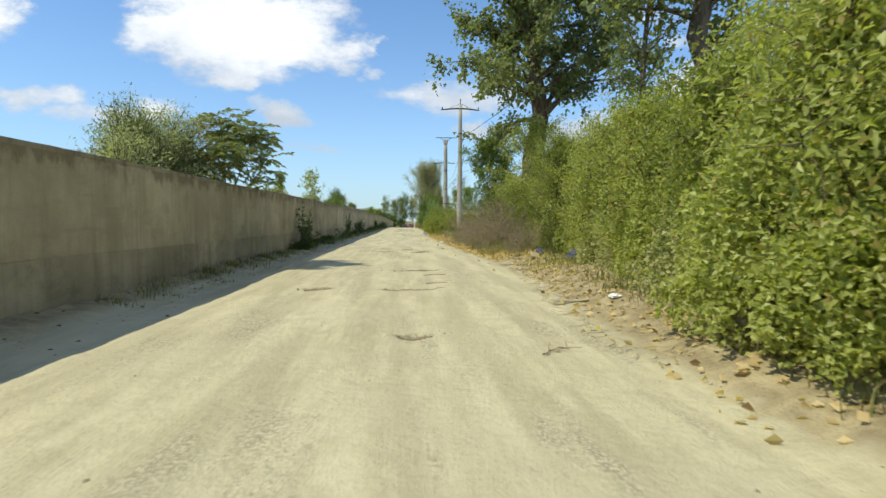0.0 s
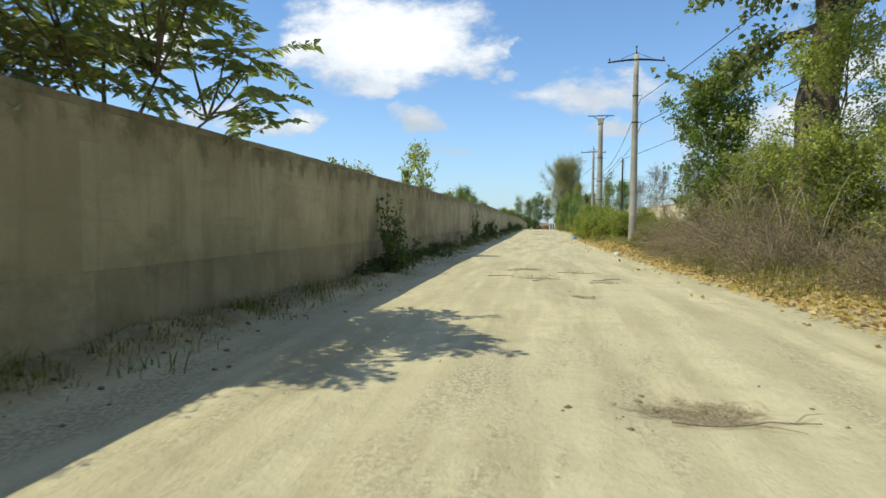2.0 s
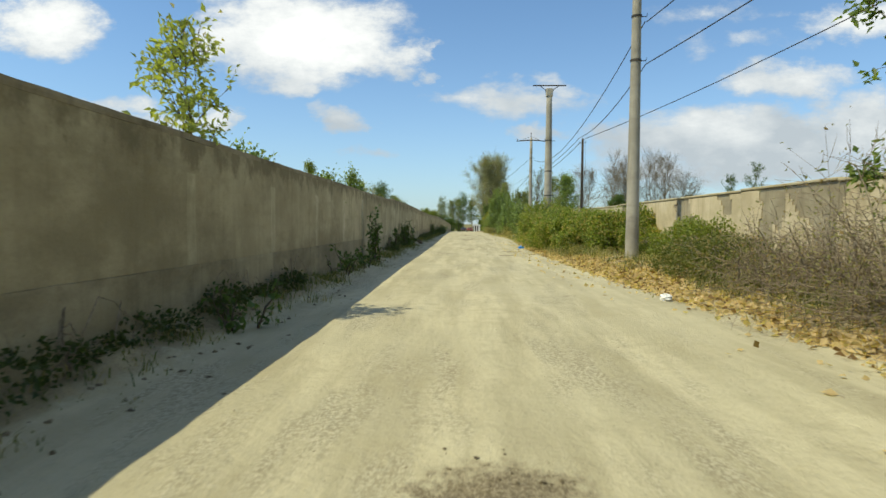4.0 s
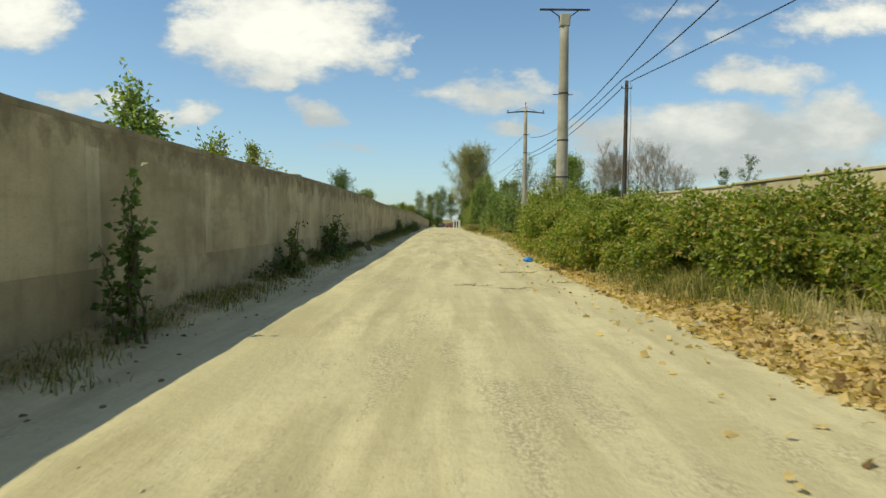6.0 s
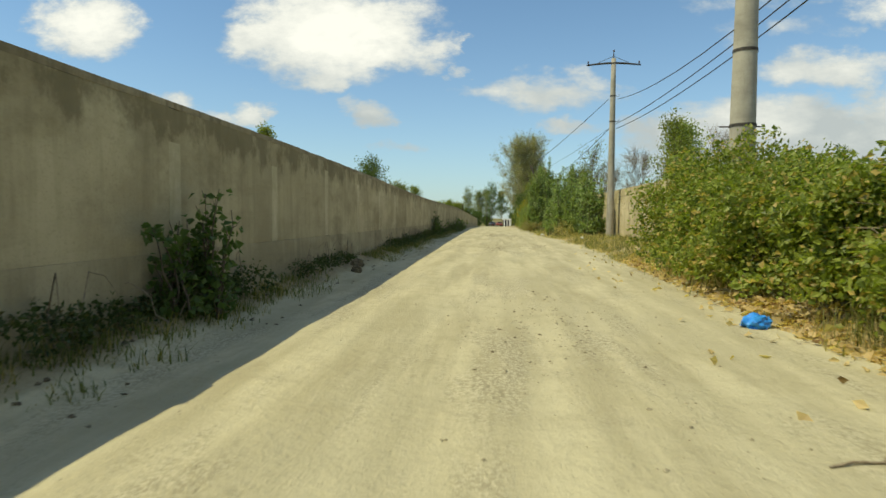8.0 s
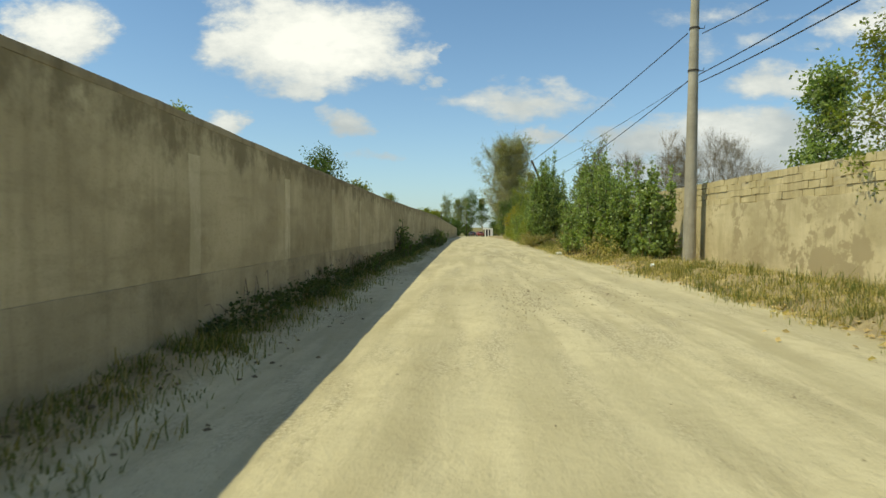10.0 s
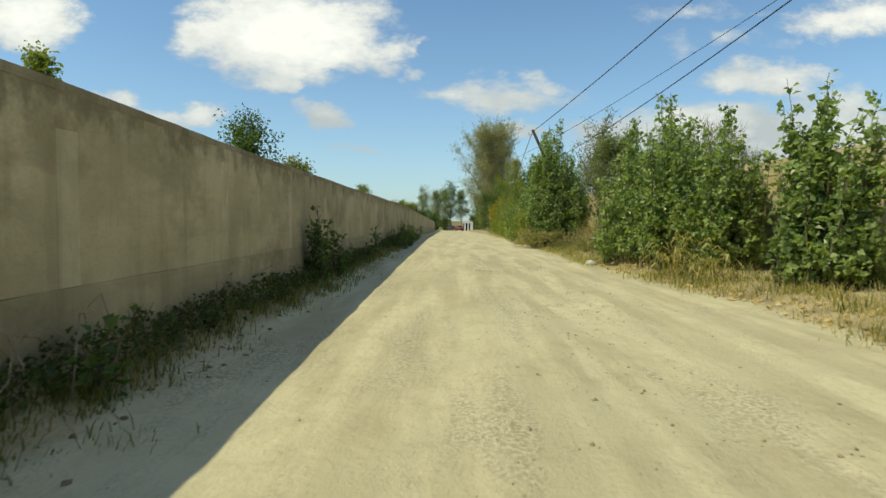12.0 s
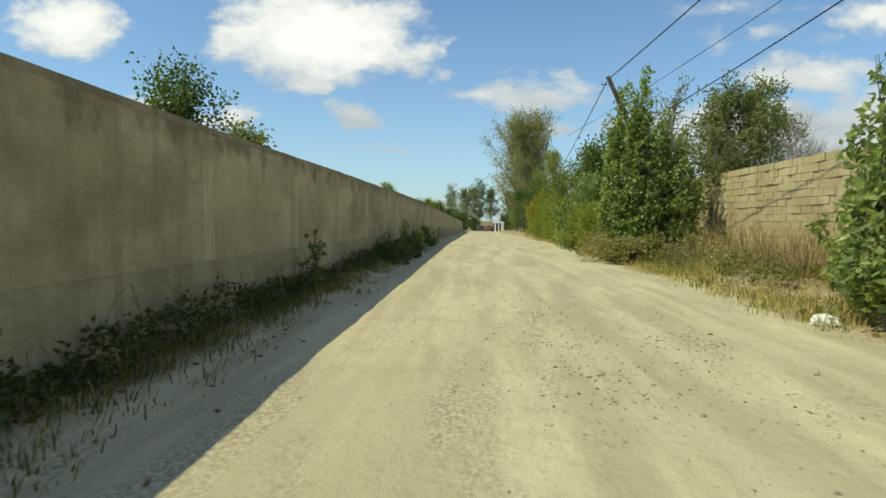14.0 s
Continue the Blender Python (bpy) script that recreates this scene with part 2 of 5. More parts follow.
M_GROUND = ground_material()
M_PANEL = concrete_material("weathered_concrete", (0.40, 0.33, 0.20), (0.55, 0.465, 0.29), (0.20, 0.16, 0.085), crown=2.25, runs=0.32, grime=0.5)
M_JOINT = concrete_material("pale_mortar", (0.51, 0.44, 0.28), (0.68, 0.59, 0.40), (0.32, 0.265, 0.16), runs=0.5, grime=0.4, worn=(0.47, 0.40, 0.245))
M_OLDJOINT = concrete_material("dulled_mortar", (0.43, 0.365, 0.225), (0.58, 0.50, 0.32), (0.27, 0.22, 0.13), runs=0.4, grime=0.45, worn=(0.42, 0.355, 0.215))
M_CAP = concrete_material("dark_concrete_edge", (0.27, 0.22, 0.135), (0.41, 0.34, 0.22), (0.14, 0.11, 0.065))
M_PLINTH = concrete_material("stained_plinth", (0.34, 0.285, 0.175), (0.49, 0.415, 0.265), (0.16, 0.13, 0.075), runs=0.4)
M_RENDER = concrete_material("cement_render", (0.56, 0.47, 0.30), (0.70, 0.60, 0.42), (0.42, 0.34, 0.21))
M_BARE = concrete_material("bare_grey_render", (0.34, 0.29, 0.195), (0.44, 0.385, 0.27), (0.24, 0.20, 0.13))
M_BLOCK = concrete_material("pale_block", (0.46, 0.385, 0.215), (0.61, 0.525, 0.325), (0.33, 0.265, 0.15))
M_SKIRT = concrete_material("sandy_plaster", (0.48, 0.41, 0.25), (0.64, 0.555, 0.36), (0.34, 0.28, 0.165), runs=0.4, worn=(0.37, 0.305, 0.185), patch=0.7)
M_MORTAR = concrete_material("grey_mortar", (0.42, 0.36, 0.23), (0.54, 0.46, 0.31), (0.30, 0.25, 0.16), False)
M_POLE = concrete_material("spun_concrete", (0.36, 0.335, 0.275), (0.50, 0.465, 0.39), (0.24, 0.22, 0.18))
M_STEEL = plain_material("rusty_dark_steel", (0.045, 0.04, 0.035), (0.10, 0.085, 0.07), 0.7, 0.3)
M_WIRE = plain_material("black_cable", (0.02, 0.02, 0.022), (0.04, 0.04, 0.042), 0.6)
M_PORC = plain_material("brown_porcelain", (0.08, 0.045, 0.03), (0.12, 0.07, 0.045), 0.25)
M_TIMBER = bark_material("tarred_timber", (0.05, 0.042, 0.034), (0.12, 0.10, 0.08))
M_BARK = bark_material("furrowed_bark", (0.075, 0.058, 0.040), (0.19, 0.15, 0.105), 0.6)
M_TWIG = bark_material("grey_brown_twigs", (0.10, 0.08, 0.055), (0.21, 0.17, 0.12), 2.0)
# these two twig colours are paled to include the haze of distance
M_GREYTWIG = bark_material("haze_paled_grey_twigs", (0.29, 0.26, 0.18), (0.44, 0.40, 0.28), 2.0)
M_BAREWOOD = bark_material("haze_paled_brown_twigs", (0.21, 0.175, 0.125), (0.34, 0.29, 0.21), 1.0)
M_DEAD = bark_material("dead_brown_canes", (0.21, 0.165, 0.115), (0.40, 0.325, 0.235), 2.0)
M_GREEN = leaf_material("fresh_green_leaves", (0.13, 0.17, 0.035), (0.31, 0.34, 0.085), (0.34, 0.29, 0.06), 0.05)
M_WILLOW = leaf_material("yellow_green_leaves", (0.24, 0.27, 0.07), (0.49, 0.51, 0.175), (0.36, 0.30, 0.10), 0.06)
M_POPLAR = leaf_material("glossy_poplar_leaves", (0.085, 0.14, 0.045), (0.38, 0.465, 0.18), (0.22, 0.24, 0.05), 0.04, 0.35)
M_BRAMBLE = leaf_material("bramble_leaves", (0.08, 0.125, 0.024), (0.36, 0.405, 0.09), (0.50, 0.38, 0.14), 0.14)
M_FADE = leaf_material("dusty_faded_leaves", (0.21, 0.20, 0.09), (0.38, 0.35, 0.17), (0.34, 0.24, 0.11), 0.2)
M_DARKLEAF = leaf_material("dark_green_leaves", (0.05, 0.095, 0.026), (0.14, 0.20, 0.06))
M_DUSTY = leaf_material("dusty_grey_green_leaves", (0.125, 0.15, 0.07), (0.30, 0.335, 0.17), (0.26, 0.22, 0.09), 0.05)
M_SILVER = leaf_material("silver_grey_leaves", (0.28, 0.30, 0.19), (0.50, 0.52, 0.37), shine=0.6)
# olive lightened in the colour itself for distance haze
M_FARLEAF = leaf_material("haze_paled_olive_leaves", (0.23, 0.235, 0.115), (0.44, 0.425, 0.22))
M_GOLD = leaf_material("golden_yellow_leaves", (0.26, 0.22, 0.03), (0.42, 0.34, 0.05))
M_DRYGRASS = leaf_material("straw_grass", (0.38, 0.30, 0.13), (0.62, 0.51, 0.26), (0.19, 0.21, 0.06), 0.33)
M_GRASS = leaf_material("weedy_grass", (0.08, 0.105, 0.025), (0.19, 0.20, 0.06), (0.33, 0.27, 0.12), 0.25)
M_MIDLEAF = leaf_material("deep_green_leaves", (0.08, 0.13, 0.035), (0.28, 0.35, 0.10))
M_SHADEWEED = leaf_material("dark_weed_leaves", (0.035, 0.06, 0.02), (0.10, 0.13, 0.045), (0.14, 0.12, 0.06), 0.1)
M_REDSTALK = leaf_material("dry_reddish_stalks", (0.25, 0.165, 0.09), (0.44, 0.32, 0.19), (0.20, 0.20, 0.08), 0.2)
M_PALE = leaf_material("dusty_pale_leaves", (0.29, 0.30, 0.14), (0.52, 0.52, 0.27), (0.42, 0.36, 0.20), 0.12)
M_DUSTWEED = leaf_material("dusty_brown_weeds", (0.34, 0.285, 0.14), (0.56, 0.48, 0.26), (0.17, 0.20, 0.06), 0.35)
M_LITTER = leaf_material("fallen_brown_leaves", (0.47, 0.35, 0.18), (0.76, 0.60, 0.36), (0.24, 0.15, 0.07), 0.15, 0.8)
M_STONE = plain_material("pale_gravel", (0.24, 0.21, 0.14), (0.46, 0.41, 0.29), 0.95, gloss=0.1)
M_CLOD = plain_material("dark_earth_clods", (0.12, 0.095, 0.06), (0.24, 0.195, 0.125), 0.95, gloss=0.1)
M_BLUE = plain_material("thin_blue_plastic", (0.01, 0.17, 0.62), (0.03, 0.30, 0.82), 0.35, gloss=0.6, scale=6)
M_NAVY = plain_material("faded_navy_cloth", (0.035, 0.045, 0.16), (0.06, 0.08, 0.25), 0.8)
M_WHITE = plain_material("white_plastic", (0.70, 0.70, 0.68), (0.82, 0.82, 0.80), 0.5)
M_LIME = plain_material("whitewashed_wall", (0.78, 0.78, 0.76), (0.86, 0.86, 0.84), 0.9, scale=3)
M_BLACK = plain_material("doorway_shade_black", (0.015, 0.015, 0.015), (0.03, 0.028, 0.025), 0.8)
M_BOARD = plain_material("weathered_board", (0.34, 0.28, 0.18), (0.48, 0.41, 0.28), 0.9)
M_RED = plain_material("dull_red_paint", (0.17, 0.05, 0.045), (0.22, 0.065, 0.06), 0.4)
M_DARKCAR = plain_material("dark_grey_paint", (0.06, 0.062, 0.066), (0.09, 0.092, 0.097), 0.35, 0.2)
M_SILVERCAR = plain_material("silver_paint", (0.42, 0.43, 0.45), (0.5, 0.51, 0.53), 0.3, 0.3)
M_GLASS = plain_material("tinted_glass", (0.02, 0.025, 0.03), (0.03, 0.035, 0.04), 0.08, gloss=0.8)
M_RUBBER = plain_material("tyre_rubber", (0.015, 0.015, 0.015), (0.03, 0.03, 0.03), 0.85)
M_TAIL = plain_material("red_lamp_glass", (0.35, 0.01, 0.01), (0.45, 0.02, 0.02), 0.2)

# ---------------------------------------------------------------- helpers for building


def shown(name, me, mat, parent=None, label=""):
    me.materials.append(mat)
    ob = new(name, me)
    if parent:
        ob.parent = parent
    if label:
        ob["label"] = label
    return ob


def part(name, bm, mat, parent=None, label="", smooth=False):
    """Links a bmesh as one mesh object under a thing or part."""
    me = bpy.data.meshes.new(name)
    bm.to_mesh(me)
    bm.free()
    if smooth:
        me.polygons.foreach_set("use_smooth", [True] * len(me.polygons))
    return shown(name, me, mat, parent, label)


def raw_mesh(name, co, faces, smooth=False):
    """A mesh from an array of corners and an array of faces that all have as many corners."""
    co, faces = np.asarray(co, np.float32), np.asarray(faces, np.int32)
    me = bpy.data.meshes.new(name)
    k = faces.shape[1]
    me.vertices.add(len(co))
    me.vertices.foreach_set("co", co.ravel())
    me.loops.add(faces.size)
    me.loops.foreach_set("vertex_index", faces.ravel())
    me.polygons.add(len(faces))
    me.polygons.foreach_set("loop_start", np.arange(0, faces.size, k, dtype=np.int32))
    if smooth:
        me.polygons.foreach_set("use_smooth", np.ones(len(faces), bool))
    me.update(calc_edges=True)
    if not smooth:
        me.shade_flat()
    return me


def thing(name, at, label, category, group="", kind=""):
    ob = new(name)
    ob.location = at
    ob.empty_display_size = 0.2
    return tagged(ob, label, category, group, kind)


def box(bm, size, at, bevel=0.0, turn=None):
    m = Matrix.Translation(at) @ (turn or Matrix.Identity(4)) @ Matrix.Diagonal((*size, 1))
    made = bmesh.ops.create_cube(bm, size=1.0, matrix=m)
    if bevel:
        edges = list({e for v in made["verts"] for e in v.link_edges})
        bmesh.ops.bevel(bm, geom=edges, offset=bevel, segments=1, affect="EDGES")
    return bm


def boxed(size, at, bevel=0.0, turn=None):
    return box(bmesh.new(), size, at, bevel, turn)


def tubes(lines, sides=5):
    """Corners and faces of tapered tubes along (points, radii)."""
    co, fa, base = [], [], 0
    ang = np.arange(sides) * 2 * math.pi / sides
    ca, sa = np.cos(ang)[:, None], np.sin(ang)[:, None]
    k = np.arange(sides)
    k2 = np.roll(k, -1)
    for pts, rad in lines:
        pts = np.asarray(pts, float)
        rad = np.broadcast_to(np.asarray(rad, float), len(pts))
        d = pts[-1] - pts[0]
        d = d / (np.linalg.norm(d) + 1e-9)
        ref = np.array([0, 0, 1.0]) if abs(d[2]) < 0.8 else np.array([1.0, 0, 0])
        u = np.cross(d, ref)
        u /= np.linalg.norm(u)
        w = np.cross(d, u)
        for p, r in zip(pts, rad):
            co.append(p + r * (ca * u + sa * w))
        for j in range(len(pts) - 1):
            a, b = base + j * sides, base + (j + 1) * sides
            fa.append(np.stack([a + k, a + k2, b + k2, b + k], 1))
        base += len(pts) * sides
    return np.concatenate(co), np.concatenate(fa)


def tube_part(name, lines, mat, parent, label="", sides=5):
    co, fa = tubes(lines, sides)
    return shown(name, raw_mesh(name, co, fa, True), mat, parent, label)


def unit(v):
    return v / (np.linalg.norm(v, axis=-1, keepdims=True) + 1e-9)


def leaf_arrays(rng, pos, way, length, width, fold=0.25, curl=0.15):
    """Folded four-cornered leaves."""
    n = len(pos)
    way = unit(way)
    side = unit(np.cross(way, rng.normal(0, 0.7, (n, 3)) + [-0.42, -0.15, 0.72]))     # blades turn to the light
    up = np.cross(side, way)
    ln = (length * rng.uniform(0.65, 1.3, n))[:, None]
    wd = ln * (width / length) * rng.uniform(0.8, 1.2, (n, 1))
    co = np.empty((n, 4, 3))
    co[:, 0] = pos
    co[:, 1] = pos + way * ln * 0.42 + side * wd * 0.5 + up * wd * fold
    co[:, 2] = pos + way * ln - up * ln * curl
    co[:, 3] = pos + way * ln * 0.42 - side * wd * 0.5 + up * wd * fold
    return co.reshape(-1, 3)


def leaf_part(name, co, mat, parent, label=""):
    fa = np.arange(len(co)).reshape(-1, 4)
    return tagged(shown(name, raw_mesh(name, co, fa), mat, parent, label), kind="stuff" if parent else "")


# ---------------------------------------------------------------- the lie of the land
EDGE_Y = [-30, 5, 8, 13, 17, 21, 30, 36, 44, 52, 60, 66, 72, 80, 87, 98, 122, 200, 260]
EDGE_X = [2.1, 2.1, 2.2, 2.6, 2.9, 2.6, 2.2, 1.9, 1.85, 1.8, 2.1, 2.5, 2.7, 2.6, 2.3, 2.6, 2.7, 3.0, 3.4]
HOLES = [(0.02, 6.56, 0.32, 0.22), (0.14, 15.2, 0.6, 0.35), (-1.3, 26.2, 0.62, 0.45), (-0.4, 47.5, 0.5, 0.3), (-1.75, 11.0, 0.4, 0.28),
         (-0.1, 21.2, 0.35, 0.25), (-0.3, 11.0, 0.4, 0.2), (-0.9, 24.0, 0.6, 0.35)]


def edge_at(y):
    return np.interp(y, EDGE_Y, EDGE_X)


def smooth(v, a, b):
    t = np.clip((v - a) / (b - a), 0, 1)
    return t * t * (3 - 2 * t)


def ripple(x, y, s=1.0):
    """A cheap wavy noise of about unit size."""
    return (np.sin(1.7 * s * x + 0.6 * s * y + 1.3) * np.cos(0.9 * s * y - 1.1 * s * x + 0.4) + 0.6 * np.sin(3.9 * s * x - 1.3 * s * y + 2.1) * np.sin(2.7 * s * y + 0.8 * s * x)
            + 0.35 * np.sin(7.3 * s * x + 5.1 * s * y) * np.cos(6.1 * s * y - 4.7 * s * x + 0.7))


def ground(x, y):
    x, y = np.asarray(x, float), np.asarray(y, float)
    e = edge_at(y) + 0.16 * ripple(y * 0.8, y * 0.3 + 4)
    off = smooth(x, e, e + 1.6)
    left = smooth(-x, 3.7, 4.6)
    z = 0.24 * off + 0.05 * smooth(x, e, e + 0.5) * ripple(x, y, 2.2) + left * (0.16 + 0.06 * ripple(x, y, 1.4))
    z += 0.016 * ripple(x * 0.9, y * 0.35, 1.0) + 0.006 * ripple(x, y, 4.0)
    for cx in (-1.75, 0.15):
        z -= 0.022 * np.exp(-((x - cx + 0.25 * np.sin(y * 0.11)) / 0.32) ** 2)
    for hx, hy, a, b in HOLES:
        r = ((x - hx) / a) ** 2 + ((y - hy) / b) ** 2
        z -= 0.055 * np.exp(-r * 1.6) * (1 + 0.5 * ripple(x * 3, y * 3))
    z -= 0.0125 * np.maximum(y - 110, 0) * smooth(300 - y, 0, 60) + 1.6 * smooth(y, 240, 300)
    return z


def gz(x, y):
    return float(ground(x, y))


def build_ground():
    xs = np.unique(np.concatenate([-np.geomspace(5.5, 2500, 24), np.arange(-5.4, 6.4, 0.11), np.geomspace(6.5, 2500, 24)]))
    ys = np.unique(np.concatenate([-np.geomspace(6.2, 1500, 14), np.arange(-6, 112, 0.17), np.geomspace(112.4, 4000, 60)]))
    X, Y = np.meshgrid(xs, ys)
    co = np.stack([X, Y, ground(X, Y)], -1).reshape(-1, 3)
    nx, ny = len(xs), len(ys)
    i = (np.arange(ny - 1)[:, None] * nx + np.arange(nx - 1)[None]).ravel()
    me = raw_mesh("ground", co, np.stack([i, i + 1, i + nx + 1, i + nx], 1), True)
    e = edge_at(Y)
    verge = np.maximum(smooth(X, e - 0.25, e + 0.7), 0.8 * smooth(-X, 3.6, 4.4))
    field = np.maximum(smooth(X, 6, 9), smooth(-X, 5, 7))
    field = np.maximum(field, smooth(Y, 245, 260))
    hole = np.zeros_like(X)
    for hx, hy, a, b in HOLES:
        hole = np.maximum(hole, np.exp(-(((X - hx) / a) ** 2 + ((Y - hy) / b) ** 2) * 0.9))
    for name, v in (("verge", verge), ("field", field), ("hole", hole)):
        me.attributes.new(name, "FLOAT", "POINT").data.foreach_set("value", v.astype(np.float32).ravel())
    tagged(shown("ground", me, M_GROUND), "pale dusty dirt track with ruts, potholes and soil verges", "dirt road", kind="structure")


build_ground()

# ---------------------------------------------------------------- the long wall beside the track
WALL_X, STEP_Y, PANEL = -4.6, 50.6, 2.93


def wall_top(y):
    rise = float(np.interp(y, [0, 15, 22, 30, 44, 50.5, 50.7, 60, 68, 76, 84, 100], [2.2, 2.21, 2.25, 2.28, 2.31, 2.31, 2.39, 2.39, 2.29, 2.2, 2.18, 2.22]))
    return rise + 0.008 * math.sin(y * 0.7) + (-0.0125 * max(y - 110, 0))


def long_wall():
    rng = random.Random(4)
    w = thing("wall_west", (WALL_X, 0, 0), "long weathered grey-brown concrete panel wall with dark stains", "wall", kind="structure")

    def slab(name, x, y0, y1, z0, z1, depth, mat, rough=0.0, label="", slope=0.0):
        """A slab whose face to the track is slightly uneven."""
        ny, nz = max(2, int((y1 - y0) / 0.3)), max(2, int((z1 - z0) / 0.3))
        bm = bmesh.new()
        grid = []
        for j in range(nz + 1):
            row = []
            for i in range(ny + 1):
                y = y0 + (y1 - y0) * i / ny
                z = z0 + (z1 + slope * (i / ny - 0.5) - z0) * j / nz + (slope * (i / ny - 0.5) * (1 - j / nz) if z1 - z0 < 0.2 else 0)
                edge = i in (0, ny) or j in (0, nz)
                d = 0 if not rough else rough * noise.noise((y * 1.3, z * 1.9, x))
                dz = 0.012 * noise.noise((y * 3.1, 7, 2)) if j == nz else 0
                row.append(bm.verts.new((x + depth / 2 + d - (0.003 if edge else 0) - WALL_X, y, z + dz)))
            grid.append(row)
        for j in range(nz):
            for i in range(ny):
                bm.faces.new((grid[j][i], grid[j][i + 1], grid[j + 1][i + 1], grid[j + 1][i]))
        ring = grid[0] + [r[-1] for r in grid[1:]] + grid[-1][-2::-1] + [r[0] for r in grid[-2:0:-1]]
        back = [bm.verts.new((v.co.x - depth, v.co.y, v.co.z)) for v in ring]
        for k in range(len(ring)):
            n = (k + 1) % len(ring)
            bm.faces.new((ring[n], ring[k], back[k], back[n]))
        bm.faces.new(back[::-1])
        return part(name, bm, mat, w, label)

    y = -16.72
    while y < 205:
        y1 = y + PANEL
        zt = 0.5 * (wall_top(y + 0.01) + wall_top(y1 - 0.01))
        fall = wall_top(y1 - 0.01) - wall_top(y + 0.01)
        zb = 0.15 - 0.0125 * max(y - 110, 0)
        head = zt - rng.uniform(0.24, 0.46)
        slab("panel", WALL_X - 0.11, y + 0.11, y1 - 0.11, zb + 0.62, zt - 0.07, 0.22, M_PANEL, 0.016, slope=fall)
        slab("joint_band", WALL_X - 0.1085, y1 - 0.118, y1 + 0.118, zb + 0.622, head, 0.22, M_JOINT if y > 30 else M_OLDJOINT, 0.012, "pale mortar band")
        slab("joint_head", WALL_X - 0.109, y1 - 0.118, y1 + 0.118, head, zt - 0.072, 0.22, M_PANEL, 0.012)
        slab("coping", WALL_X - 0.11, y + 0.003, y1 - 0.003, zt - 0.07, zt, 0.226, M_CAP, 0.012, "dark stained rough top edge", fall)
        slab("plinth", WALL_X - 0.108, y + 0.001, y1 - 0.001, zb - 0.45, zb + 0.62, 0.25, M_PLINTH, 0.02, "stained footing that stands proud")
        y = y1
    bm = boxed((0.26, 0.42, 0.2), (-0.11, STEP_Y - 0.1, wall_top(52) - 0.075), 0.02)
    part("end_post", bm, M_CAP, w, "low post at the step")


long_wall()

# ---------------------------------------------------------------- the yard wall behind the verge
YARD_X = 5.35


def yard_wall_rendered():
    """The older rendered stretch: a base wall with flakes of thicker render left on it."""
    w = thing("wall_east_rendered", (YARD_X, 40, 0), "sunlit cream rendered yard wall with fallen patches of plaster", "wall", kind="structure")
    rng = random.Random(11)
    for k in range(11):
        y0 = 27.0 + 3.6 * k - 40
        zb = 0.2
        top = 2.08 + rng.uniform(-0.03, 0.03)
        bm = boxed((0.24, 3.59, top - zb + 0.3), (0.12, y0 + 1.8, (top + zb - 0.3) / 2), 0.012)
        part("wall_core", bm, M_BARE, w, "bare grey wall")
        # render coat with ragged gaps
        bm = bmesh.new()
        ny, nz = 30, 16
        q = {}
        for j in range(nz + 1):
            for i in range(ny + 1):
                y, z = y0 + 3.59 * i / ny, zb - 0.2 + (top - zb + 0.18) * j / nz
                q[i, j] = bm.verts.new((-0.026 + 0.006 * noise.noise((y * 3, z * 3, 1)), y + 0.03 * noise.noise((y * 5, z * 5, 3)), z + 0.03 * noise.noise((y * 5, z * 5, 8)) * (0 < j < nz)))
        for j in range(nz):
            for i in range(ny):
                y, z = y0 + 3.59 * (i + 0.5) / ny + 40, (j + 0.5) / nz
                gone = noise.noise((y * 0.62, z * 1.5 + 2, 5)) + 0.35 * noise.noise((y * 2.3, z * 3.3, 9))
                if gone < 0.2:
                    bm.faces.new((q[i, j], q[i, j + 1], q[i + 1, j + 1], q[i + 1, j]))
        made = bmesh.ops.extrude_face_region(bm, geom=bm.faces[:])
        for v in made["geom"]:
            if isinstance(v, bmesh.types.BMVert):
                v.co.x += 0.024
        bmesh.ops.delete(bm, geom=[v for v in bm.verts if not v.link_faces], context="VERTS")
        bmesh.ops.recalc_face_normals(bm, faces=bm.faces[:])
        part("render_coat", bm, M_RENDER, w, "cream render")
        part("coping", boxed((0.34, 3.58, 0.06), (0.12, y0 + 1.8, top + 0.03), 0.015), M_JOINT, w)


yard_wall_rendered()


def block_mesh(name, length, height, seed):
    rng = random.Random(seed)
    bm = boxed((0.2, length, height), (0, 0, 0), 0.005)
    for v in bm.verts:
        v.co += Vector((rng.uniform(-0.003, 0.003), rng.uniform(-0.008, 0.008), rng.uniform(-0.007, 0.007)))
    me = bpy.data.meshes.new(name)
    bm.to_mesh(me)
    bm.free()
    me.materials.append(M_BLOCK)
    return me


